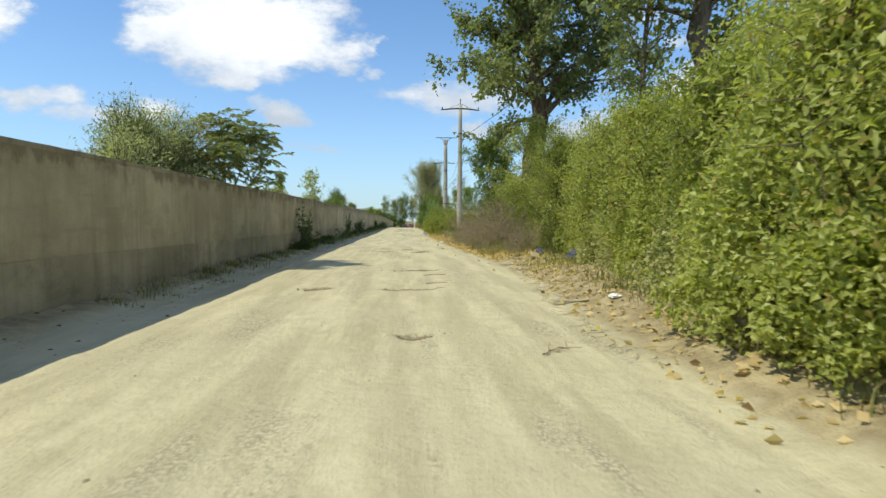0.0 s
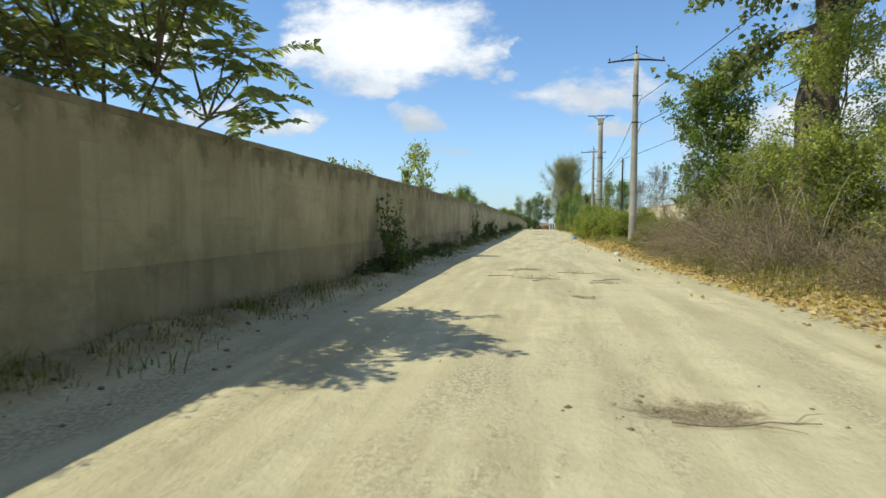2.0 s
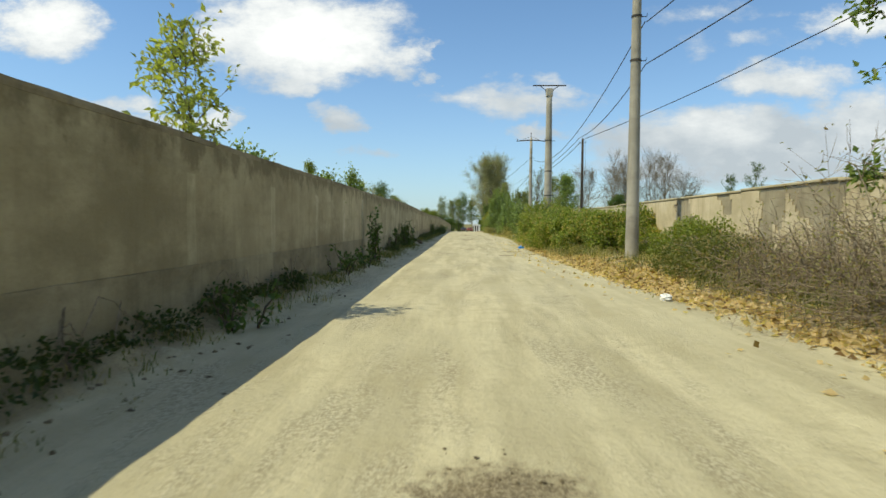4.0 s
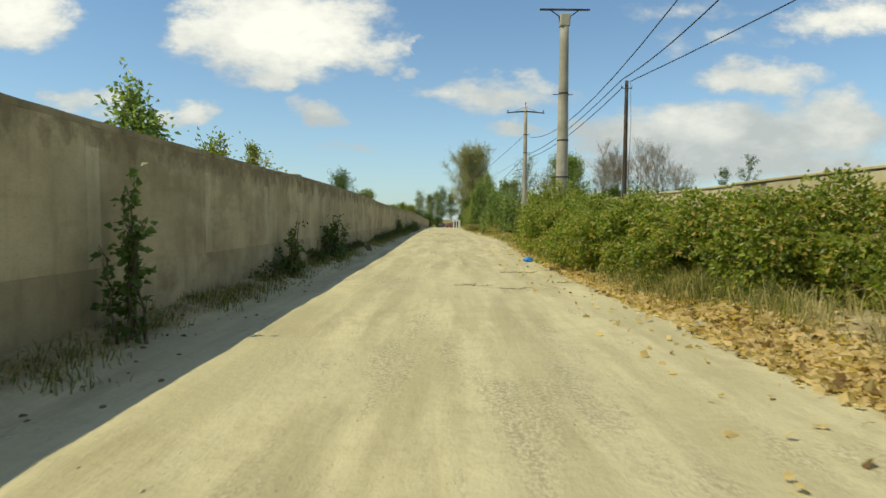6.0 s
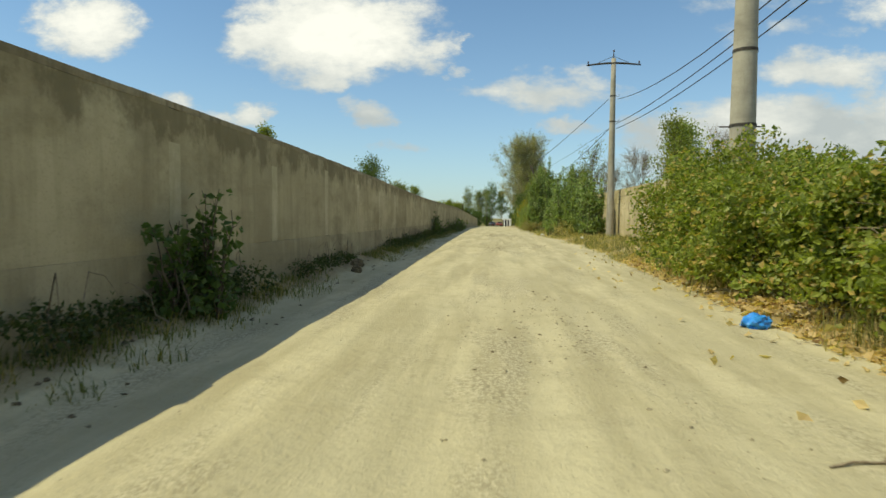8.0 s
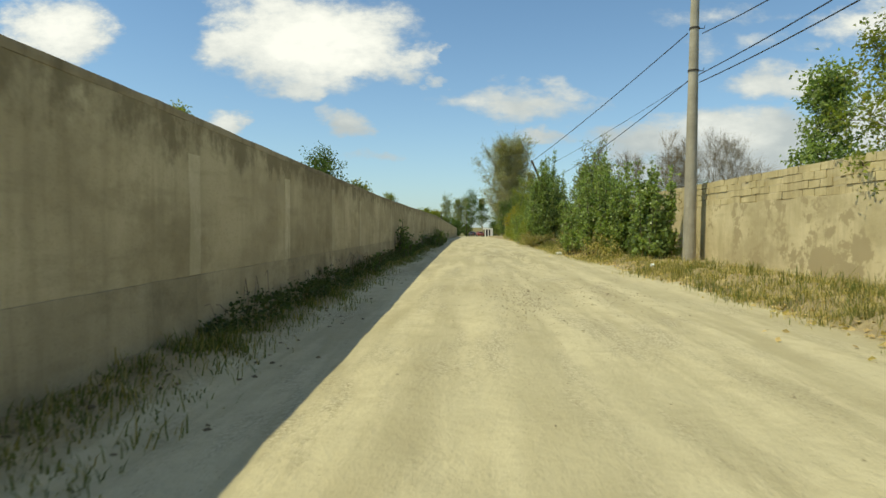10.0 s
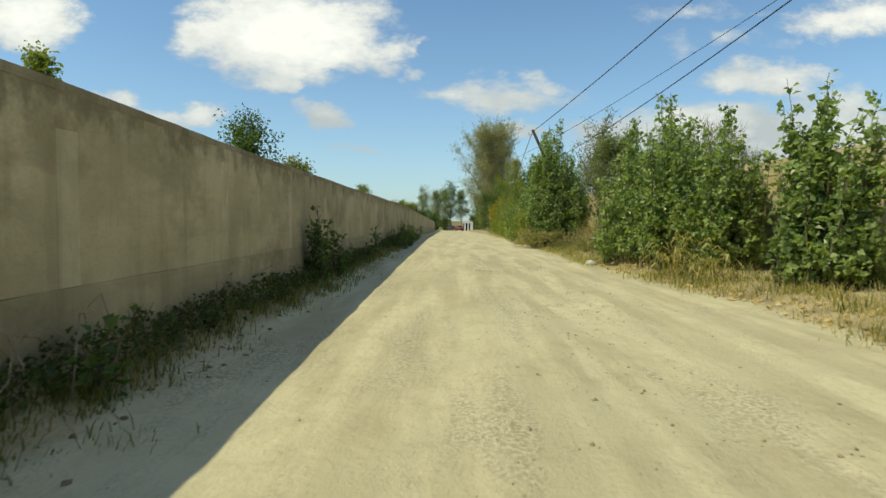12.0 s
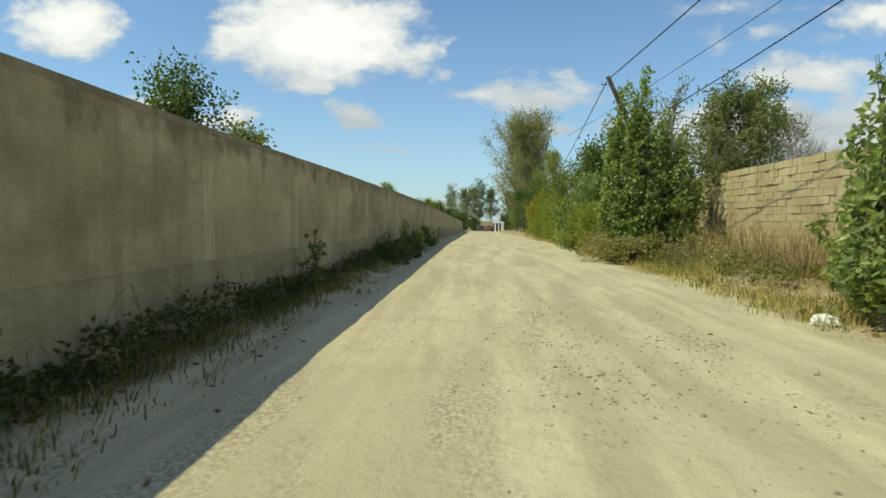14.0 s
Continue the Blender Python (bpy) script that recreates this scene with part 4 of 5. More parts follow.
def strip(rng, n, y0, y1, a, b):
    """Patchy spots between a and b metres beyond the edge of the track."""
    y = rng.uniform(y0, y1, 3 * n)
    x = edge_at(y) + rng.uniform(a, b, 3 * n)
    keep = ripple(x * 1.1, y * 0.7) + rng.normal(0, 0.45, 3 * n) > 0.0
    return np.stack([x, y], 1)[keep][:n]

# --- near thicket on the verge, y 4 to 21
BUSH = "light green leafy sapling thicket on the soil verge"
NEAR = [  # x, y, height, spread, seed
    (3.5, 4.9, 3.3, 1.05, 1), (4.6, 6.4, 4.1, 1.25, 2), (4.7, 8.2, 3.3, 1.05, 3), (5.3, 9.7, 4.3, 1.3, 4), (4.9, 11.2, 3.2, 1.0, 5),
    (5.5, 12.8, 4.0, 1.3, 6), (5.1, 14.6, 3.3, 1.05, 7), (5.6, 16.6, 4.0, 1.25, 8), (5.2, 18.8, 3.6, 1.15, 9), (5.6, 21.2, 3.9, 1.2, 10), (4.6, 3.2, 4.0, 1.3, 11),
    (5.3, 24.0, 3.2, 1.1, 12), (5.1, 27.8, 3.0, 1.1, 16), (5.0, 30.0, 2.5, 0.9, 18), (6.9, 14.6, 4.2, 1.4, 13), (6.7, 19.4, 4.3, 1.4, 14),
]
for x, y, h, s, k in NEAR:
    size = 0.098 if y < 12 else 0.078
    tree("sapling_thicket", x, y, BUSH, M_WILLOW if k % 3 else M_GREEN, M_TWIG, "shrub", "sapling thickets", 5, seed=100 + k, height=h, spread=s, trunk_r=0.06,
         limbs=64, from_z=0.04, shape="round", rise=0.4, twigs=9, per_twig=21 if y < 12 else 26, leaf=size, wide=size * 0.46, scatter=0.11, twig_len=0.5, stems=4, stem_out=0.45, hang=0.07)

for k, (x0, x1, y0, y1, h) in enumerate([(2.6, 4.2, 3.9, 5.7, 1.5), (3.5, 5.0, 5.9, 8.2, 1.4), (3.9, 5.5, 8.4, 11.0, 1.4), (4.4, 6.0, 11.0, 14.0, 1.4), (4.8, 6.3, 14.6, 18.0, 1.5), (3.2, 5.0, 1.8, 3.8, 2.0)]):
    bramble(x0, x1, y0, y1, h, 160 + k, "drooping pale green leafy shrub at the thicket foot", M_PALE if k in (1, 3) else M_WILLOW, 1500, 0.068, "leafy_shrub", 0.26)

# --- tall poplars behind the thicket
tree("old_poplar", 5.8, 26.5, "old poplar with thick furrowed dark trunk and dusty green crown", M_DUSTY, M_BARK, group="old poplars", sides=12, seed=31, height=16.5, spread=5.1, shape="dome",
     trunk_r=0.62, limbs=44, from_z=0.34, rise=0.62, twigs=18, per_twig=36, leaf=0.2, wide=0.165, scatter=0.15, twig_len=1.3, lean=(-0.5, 0.4), hang=0.2)
tree("old_poplar", 6.5, 12.6, "old poplar with thick trunk rising out of the thicket", M_DUSTY, M_BARK, group="old poplars", sides=12, seed=32, height=14.0, spread=3.4,
     trunk_r=0.34, limbs=28, from_z=0.36, rise=0.3, twigs=12, per_twig=22, leaf=0.18, wide=0.145, scatter=0.18, twig_len=1.1)

tree("slim_poplar", 5.5, 13.0, "slim young poplar with a pale straight trunk in the thicket", M_DUSTY, M_TWIG, group="verge trees", sides=10, seed=33, height=8.5, spread=1.3,
     trunk_r=0.12, limbs=22, from_z=0.45, rise=0.7, twigs=7, per_twig=18, leaf=0.11, wide=0.08, scatter=0.15, twig_len=0.6)

# --- small green tree and dead brush
tree("green_tree", 4.6, 30.3, "bushy dark green small tree with upswept shoots", M_MIDLEAF, M_TWIG, group="verge trees", seed=41, height=5.4, spread=1.9, trunk_r=0.09, limbs=60, from_z=0.12,
     shape="round", rise=0.55, twigs=9, per_twig=24, leaf=0.115, wide=0.06, scatter=0.08, twig_len=0.5, lean=(-0.5, 0.0), stems=2, stem_out=0.3)
tree("green_tree", 5.5, 25.2, "bushy yellow-green small tree above dead brush", M_WILLOW, M_TWIG, group="verge trees", seed=42, height=5.2, spread=2.0, trunk_r=0.07, limbs=32, from_z=0.18,
     rise=0.4, twigs=9, per_twig=30, leaf=0.10, wide=0.055, scatter=0.1, twig_len=0.5, stems=2, hang=0.03)
for k, (x, y, w, d, h) in enumerate([(4.3, 24.0, 1.1, 1.4, 1.7), (4.2, 27.0, 1.1, 1.5, 1.9), (4.0, 30.0, 1.1, 1.4, 1.6), (4.9, 28.6, 0.9, 1.5, 2.1), (3.9, 32.6, 1.0, 1.2, 0.95), (4.6, 20.6, 0.9, 1.1, 0.9)]):
    dead_brush(x, y, w, d, h, 50 + k, "tangled dead brown brushwood on the verge")
bramble(2.9, 4.6, 34.4, 36.6, 0.75, 61, "low weedy shrub growing among fallen leaves", M_GRASS, 900, 0.06, "weedy_shrub")
bramble(4.0, 4.9, 41.0, 42.4, 0.42, 62, "low green shrub at the foot of the pole", M_GREEN, 1000, 0.07, "weedy_shrub", 0.3)
bramble(3.9, 5.2, 37.6, 39.8, 1.05, 63, "rounded green shrub below the yard wall", M_GREEN, 1000, 0.07, "weedy_shrub", 0.3)

# --- bramble hedge between the poles
HEDGE = "dense green bramble hedge spilling over the yard wall"
for k in range(1, 10):
    y0 = 41.9 + 2.05 * k
    top = (1.15, 1.3, 1.3, 1.28, 1.34, 1.4, 1.46, 1.62, 1.95, 2.0)[k]
    front = float(edge_at(y0 + 1.0)) + (1.75, 1.2, 0.7, 0.4, 0.3, 0.3, 0.3, 0.3, 0.35, 0.6)[k]
    bramble(front, 5.5, y0, y0 + 2.05, top, 70 + k, HEDGE, M_BRAMBLE, 1500, 0.082, bulge=0.24)
bramble(3.9, 5.4, 43.0, 44.3, 0.85, 80, HEDGE, M_BRAMBLE, 1400, 0.08, bulge=0.3)
tree("green_tree", 6.1, 71.0, "young light green tree behind the yard wall", M_GREEN, M_TWIG, group="verge trees", seed=43, height=4.7, spread=1.2, trunk_r=0.05, limbs=22, from_z=0.35,
     rise=0.6, twigs=6, per_twig=18, leaf=0.10, wide=0.06, scatter=0.1, twig_len=0.45)
tree("green_tree", 4.7, 63.3, "climber-covered bush at the end of the hedge", M_BRAMBLE, M_TWIG, group="verge trees", seed=44, height=2.7, spread=0.8, trunk_r=0.05, limbs=20, from_z=0.1,
     rise=0.6, twigs=6, per_twig=15, leaf=0.08, wide=0.055, scatter=0.1, twig_len=0.4, stems=3)
tree("green_tree", 8.1, 76.4, "leafy tree standing behind the block wall", M_POPLAR, M_TWIG, group="verge trees", seed=45, height=4.9, spread=1.5, trunk_r=0.08, limbs=32, from_z=0.3,
     rise=0.6, twigs=8, per_twig=22, leaf=0.12, wide=0.08, scatter=0.12, twig_len=0.5)

# --- poplar thickets along the block wall
POP = "thicket of upright young poplars with glossy dark green leaves"
poplar_thicket(4.3, 82.9, POP, 201, 4.1, 0.65, 36)
poplar_thicket(4.25, 79.4, POP, 210, 3.6, 0.65, 38)
poplar_thicket(3.6, 84.2, POP, 202, 4.2, 0.8, 30)
poplar_thicket(3.4, 86.6, POP, 203, 4.1, 0.85, 36)
poplar_thicket(4.2, 85.2, POP, 204, 4.8, 0.8, 30)
poplar_thicket(3.9, 88.4, POP, 205, 2.3, 0.5, 18)
poplar_thicket(3.0, 97.7, POP, 206, 5.9, 0.75, 50)
poplar_thicket(3.9, 101.0, POP, 207, 6.6, 0.9, 44)
poplar_thicket(4.0, 97.4, POP, 211, 4.6, 0.6, 34)
poplar_thicket(3.0, 97.3, POP, 213, 4.7, 0.5, 26)
poplar_thicket(3.0, 105.5, POP, 208, 3.6, 1.1, 36)
poplar_thicket(4.3, 108.5, POP, 209, 4.4, 1.1, 34)
tree("green_tree", 6.35, 98.4, "feathery green tree behind the block wall", M_DUSTY, M_TWIG, group="verge trees", seed=46, height=4.6, spread=2.0, trunk_r=0.07, limbs=44, from_z=0.25,
     rise=0.35, twigs=9, per_twig=26, leaf=0.15, wide=0.055, scatter=0.12, twig_len=0.6)
for k, (x, y, w, h) in enumerate([(2.9, 98.0, 0.7, 0.8), (3.1, 102.6, 1.2, 1.7), (3.3, 109.0, 1.4, 1.8), (3.5, 114.0, 1.5, 2.0), (3.6, 119.0, 1.5, 2.2), (3.6, 125.0, 1.6, 2.6)]):
    bramble(x - 0.9, x + 1.6, y - 1.6, y + 1.6, h, 220 + k, "rounded yellow-green bush at the track edge", M_GREEN if k else M_FADE, 620, 0.09, "round_bush", 0.24 if k else 0.36)
for k, (x, y, w, d, h) in enumerate([(3.6, 90.6, 0.6, 1.0, 0.3), (3.9, 92.8, 0.7, 0.9, 0.36), (3.4, 94.8, 0.6, 1.1, 0.34), (4.5, 95.6, 0.6, 0.9, 0.55)]):
    bramble(x - w, x + w, y - d, y + d, h, 226 + k, "low brownish-green weeds below the block wall", M_DUSTWEED if k % 2 else M_GRASS, 420, 0.055, "verge_weed_clump", 0.4, "weed clumps on the verge", 0.95, 12)
tree("golden_bush", 3.6, 131.0, "golden yellow autumn bush", M_GOLD, M_TWIG, "shrub", seed=230, height=3.4, spread=1.2, trunk_r=0.05, limbs=26, from_z=0.1, twigs=6, per_twig=14, leaf=0.16, wide=0.1,
     scatter=0.15, twig_len=0.5, stems=3)
FARBUSH = "tall dull green bushes lining the far track"
for k, (x, y, h, s) in enumerate([(5.2, 112, 5.2, 1.8), (6.0, 120, 6.0, 2.0), (5.4, 128, 5.6, 2.0), (6.2, 137, 7.5, 2.0), (5.0, 146, 5.5, 2.2), (6.5, 156, 7.0, 2.4), (5.4, 168, 6.0, 2.4), (6.4, 184, 6.5, 2.6), (6.8, 200, 6.5, 2.8)]):
    tree("far_bush", x, y, FARBUSH, M_GREEN if k % 2 else M_DARKLEAF, M_TWIG, "shrub", "far bushes", 5, seed=240 + k, height=h, spread=s, trunk_r=0.07, limbs=36, from_z=0.05, rise=0.5, twigs=7, per_twig=16,
         leaf=0.17, wide=0.11, scatter=0.2, twig_len=0.7, stems=3, stem_out=0.6)

# --- the big vase-shaped tree and the far end of the track
tree("big_tree", 6.2, 178.0, "tall fan-shaped tree with bare grey limbs and thin olive foliage", M_FARLEAF, M_GREYTWIG, sides=8, seed=300, height=17.5, spread=7.6, trunk_r=0.42, limbs=120, from_z=0.12, shape="round",
     rise=0.75, twigs=26, per_twig=10, leaf=0.26, wide=0.13, scatter=0.3, twig_len=2.3, stems=6, stem_out=1.9, twig_r=0.03)
tree("column_tree", 8.8, 160.0, "narrow upright olive-green tree", M_FARLEAF, M_TWIG, seed=301, height=10.5, spread=1.9, trunk_r=0.2, limbs=40, from_z=0.12, shape="column", rise=1.0, twigs=8, per_twig=16,
     leaf=0.22, wide=0.12, scatter=0.25, twig_len=1.0)
tree("half_bare_tree", 11.2, 120.0, "half-bare tree with dark crooked limbs behind the poplars", M_DUSTY, M_TWIG, seed=302, height=9.2, spread=3.4, trunk_r=0.2, limbs=30, from_z=0.3, shape="round",
     rise=0.6, twigs=9, per_twig=4, leaf=0.2, wide=0.13, scatter=0.2, twig_len=1.3, stems=2, stem_out=0.3, twig_r=0.02)
for k, (x, y, h, s) in enumerate([(-4.5, 232, 11.5, 2.8), (-0.6, 246, 12.5, 3.2), (2.8, 252, 11.0, 3.0), (-9, 250, 9.0, 3.0), (8, 250, 11, 3.5), (13, 240, 10, 3.5), (-2.6, 262, 12, 3.5)]):
    tree("far_tree", x, y, "distant tree with dark open crown and pale trunk", M_DARKLEAF if k % 3 else M_DUSTY, M_GREYTWIG, group="trees at the end of the track", sides=6, seed=310 + k, height=h * (0.82 + 0.09 * (k * 5 % 4)), spread=s * 1.3, trunk_r=0.2, limbs=30, from_z=0.25,
         shape="vase" if k % 2 else "round", rise=0.7, twigs=8, per_twig=14, leaf=0.30, wide=0.2, scatter=0.35, twig_len=1.2, twig_r=0.015)
for k, (x, y, h) in enumerate([(-6.0, 215, 3.4), (-4.4, 226, 3.6), (9, 228, 5.0), (-7.5, 205, 4.2), (-2.0, 244, 3.0), (6.5, 240, 3.2)]):
    tree("far_bush", x, y, "dark bushes at the far end of the track", M_DARKLEAF, M_TWIG, "shrub", "far bushes", 5, seed=330 + k, height=h, spread=2.2, trunk_r=0.07, limbs=30, from_z=0.05, rise=0.4, twigs=6, per_twig=16,
         leaf=0.26, wide=0.18, scatter=0.25, twig_len=0.7, stems=3, stem_out=0.8)

# --- bare trees and dark trees beyond the yard
for k, (x, y, h, s) in enumerate([(40, 186, 20.5, 3.6), (45.5, 188, 19.5, 3.4), (52, 190, 21.5, 4.0), (58, 192, 20.5, 4.0), (33.5, 190, 16.5, 3.2), (28, 193, 14.5, 3.0), (65, 197, 16.0, 3.6), (49, 196, 17.5, 3.2)]):
    tree("bare_tree", x, y, "leafless grey tree with fine upright twigs beyond the yard", None, M_BAREWOOD, group="bare trees", sides=6, seed=350 + k, height=h, spread=s * 2.1, trunk_r=0.26, limbs=70, from_z=0.14, shape="round",
         rise=0.7, twigs=24, per_twig=0, twig_len=2.4, stems=4, stem_out=1.4, twig_r=0.02)
for k, (x, y, h, s) in enumerate([(84, 211, 17.5, 4.2), (94, 215, 21.5, 5.4), (75, 218, 12.0, 4.0), (70, 150, 9, 4), (30, 140, 6, 3), (56, 135, 6, 3)]):
    tree("distant_tree", x, y, "distant dark green rounded tree beyond the yard", M_DARKLEAF, M_TWIG, group="distant trees", sides=6, seed=370 + k, height=h, spread=s, trunk_r=0.18, limbs=30, from_z=0.2, twigs=8, per_twig=14,
         leaf=0.28, wide=0.18, scatter=0.3, twig_len=0.8)

# --- behind the long wall
OLIVE = "silvery grey-green oleaster overhanging the concrete wall"
for k, (x, y, h, s) in enumerate([(-5.7, 11.8, 2.45, 0.6), (-6.0, 13.0, 3.0, 0.9), (-5.9, 14.5, 3.35, 1.0), (-6.5, 13.8, 3.2, 0.8)]):
    tree("oleaster", x, y, OLIVE, M_SILVER if k != 1 else M_DUSTY, M_TWIG, group="trees behind the wall", sides=6, seed=400 + k, height=h, spread=s, trunk_r=0.07, limbs=40, from_z=0.3, rise=0.75, twigs=11, per_twig=22,
         leaf=0.085, wide=0.026, scatter=0.09, twig_len=0.75, stems=3, twig_r=0.009)
tree("oleaster", -5.7, 15.4, "dull olive bush overhanging the concrete wall", M_FADE, M_TWIG, group="trees behind the wall", sides=6, seed=406, height=3.5, spread=1.0, trunk_r=0.06, limbs=34, from_z=0.35, rise=0.4, twigs=8, per_twig=18,
     leaf=0.06, wide=0.025, scatter=0.12, twig_len=0.5, stems=2)


def feather_tree(x, y, label):
    """A tree of heaven: few stems that end in whorls of long feathered leaves."""
    rng = np.random.default_rng(420)
    t = plant("feather_leaf_tree", x, y, label, "tree", "trees behind the wall")
    tips = [(rng.uniform(-0.4, 0.9), rng.uniform(-1.3, 1.3), 0.0) for _ in range(12)] + [(0.75, 1.5, 0), (0.6, 1.8, 0), (0.3, 0.1, 0)]
    tips = [(px, py, 4.25 - 0.45 * abs(py) ** 1.3 - 0.5 * abs(px - 0.2) - rng.uniform(0, 0.5)) for px, py, _ in tips]
    lines, pos, way, ribs = [], [], [], []
    tips += [(rng.uniform(-0.5, 0.2), rng.uniform(-1.5, 0.9), rng.uniform(2.5, 3.1)) for _ in range(8)]
    forks = [np.array(f) for f in ((0.1, -0.5, 2.4), (0.3, 0.35, 2.5), (0.45, 1.0, 2.2), (0.0, 0.0, 2.9))]
    for f in forks:
        lines.append((np.array([[0, 0, -0.1], [0.02, 0.02, 1.3], f * [0.35, 0.35, 0.72], f]), [0.034, 0.028, 0.022, 0.014]))
    for tp in tips:
        tp = np.array(tp)
        f = min(forks, key=lambda q: np.hypot(*(q - tp)[:2]))
        lines.append((np.array([f, 0.5 * (f + tp) + rng.normal(0, 0.04, 3), tp]), [0.017, 0.012, 0.008]))
        for k in range(8):
            az, el = k * 2.4 + rng.uniform(-0.3, 0.3), rng.uniform(-0.3, 0.8)
            d = np.array([math.cos(az) * math.cos(el), math.sin(az) * math.cos(el), math.sin(el)])
            ln = rng.uniform(0.52, 0.82)
            m = 15
            f = np.linspace(0, 1, m)[:, None]
            rib = tp - [0, 0, 0.22 * rng.uniform(0, 2)] + d * ln * f - np.array([0, 0, 1]) * 0.30 * ln * f ** 2
            ribs.append((rib[[0, 5, 10, 14]], [0.005, 0.004, 0.003, 0.001]))
            side = unit(np.cross(d, [0, 0, 1]))
            for s in (-1, 1):
                pos.append(rib[2:])
                way.append(np.broadcast_to(s * side + d * 0.45 - np.array([0, 0, 0.25]), (m - 2, 3)) + rng.normal(0, 0.12, (m - 2, 3)))
    tube_part("trunk", lines, M_TWIG, t, "", 6)
    tube_part("leaf_ribs", ribs, M_TWIG, t, "", 3)
    leaf_part("crown", leaf_arrays(rng, np.concatenate(pos), np.concatenate(way), 0.18, 0.056, 0.1, 0.2), M_DUSTY, t)


feather_tree(-5.0, 16.15, "tree of heaven with long feathered dark leaves overhanging the wall")
tree("young_tree", -5.05, 31.0, "slender young tree with yellowing leaves above the wall", M_WILLOW, M_TWIG, group="trees behind the wall", seed=430, height=3.35, spread=0.85, trunk_r=0.035, limbs=16, from_z=0.5, rise=0.7,
     twigs=5, per_twig=11, leaf=0.11, wide=0.06, scatter=0.06, twig_len=0.4)
SHRUB = "leafy green shrub showing over the wall top"
for k, (x, y, h, s, m) in enumerate([(-6.0, 25.0, 2.2, 0.7, M_GREEN), (-6.0, 27.0, 2.3, 0.7, M_FARLEAF), (-5.5, 34.6, 2.3, 0.5, M_POPLAR), (-5.5, 38.9, 2.1, 0.26, M_MIDLEAF), (-5.5, 40.6, 2.35, 0.32, M_MIDLEAF), (-5.25, 44.1, 2.85, 0.3, M_POPLAR),
                                     (-5.7, 48.65, 2.55, 0.55, M_GREEN)]):
    tree("wall_shrub", x, y, SHRUB, m, M_TWIG, "shrub", "shrubs behind the wall", 5, seed=440 + k, height=h, spread=s, trunk_r=0.04, limbs=30, from_z=0.35, rise=0.5, twigs=7, per_twig=16, leaf=0.09, wide=0.055,
         scatter=0.08, twig_len=0.35, stems=2)
tree("wall_shrub", -5.9, 51.6, "thin arching rose briar above the wall", M_FARLEAF, M_TWIG, "shrub", "shrubs behind the wall", 5, seed=450, height=2.7, spread=0.6, trunk_r=0.03, limbs=14, from_z=0.5, rise=0.4, twigs=5, per_twig=7,
     leaf=0.09, wide=0.05, scatter=0.06, twig_len=0.5, stems=2, hang=0.12)
tree("column_tree", -21.0, 97.0, "bright green column-shaped poplar in the distance", M_GREEN, M_TWIG, group="distant trees", seed=460, height=8.6, spread=1.15, trunk_r=0.14, limbs=40, from_z=0.1, shape="column", rise=1.0, twigs=8, per_twig=14,
     leaf=0.19, wide=0.13, scatter=0.2, twig_len=0.6)
for k, (x, y, h, s, m) in enumerate([(-12.0, 99.6, 5.5, 2.6, M_DARKLEAF), (-9.3, 98.5, 3.6, 0.45, M_DUSTY)]):
    tree("round_tree", x, y, "rounded dark green tree behind the wall", m, M_TWIG, group="trees behind the wall", sides=6, seed=470 + k, height=h, spread=s, trunk_r=0.12, limbs=46, from_z=0.2, rise=0.55, twigs=9, per_twig=18, leaf=0.15, wide=0.10,
         scatter=0.15, twig_len=0.7, stems=2)
for k, (x, y, h, s) in enumerate([(-27, 245, 12.5, 3.4), (-33, 262, 12, 3.4), (-14, 190, 4.6, 2.5), (-10, 205, 5, 2.5), (-13, 215, 6, 2.5)]):
    tree("distant_tree", x, y, "distant light green tree beyond the wall", M_GREEN, M_TWIG, group="distant trees", sides=6, seed=480 + k, height=h, spread=s, trunk_r=0.16, limbs=30, from_z=0.2, twigs=8, per_twig=13, leaf=0.34, wide=0.24,
         scatter=0.35, twig_len=0.9)

# --- weeds and self-sown shrubs along the foot of the long wall
FOOT = "self-sown dark green shrub at the foot of the wall"
for k, (x, y, h, w, n) in enumerate([(-4.2, 23.9, 2.25, 0.22, 9), (-4.15, 24.8, 1.3, 0.25, 6), (-4.2, 37.0, 0.7, 0.3, 5), (-4.2, 39.2, 0.7, 0.3, 5), (-4.3, 42.0, 1.9, 0.32, 6), (-4.3, 48.5, 1.7, 0.15, 8),
                                     (-4.3, 53.4, 1.45, 0.3, 20), (-4.2, 73.6, 0.75, 0.15, 2), (-4.3, 80.9, 1.75, 0.15, 12), (-4.25, 82.1, 1.2, 0.16, 8), (-4.1, 88.4, 1.15, 0.4, 3), (-4.0, 95.8, 1.1, 0.45, 12), (-4.0, 98.5, 1.25, 0.6, 16),
                                     (-4.0, 106.5, 1.1, 0.6, 14), (-4.1, 30.2, 0.8, 0.3, 6)]):
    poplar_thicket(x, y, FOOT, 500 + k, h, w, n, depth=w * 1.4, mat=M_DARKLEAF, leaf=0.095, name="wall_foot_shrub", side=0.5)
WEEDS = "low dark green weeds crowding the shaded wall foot"
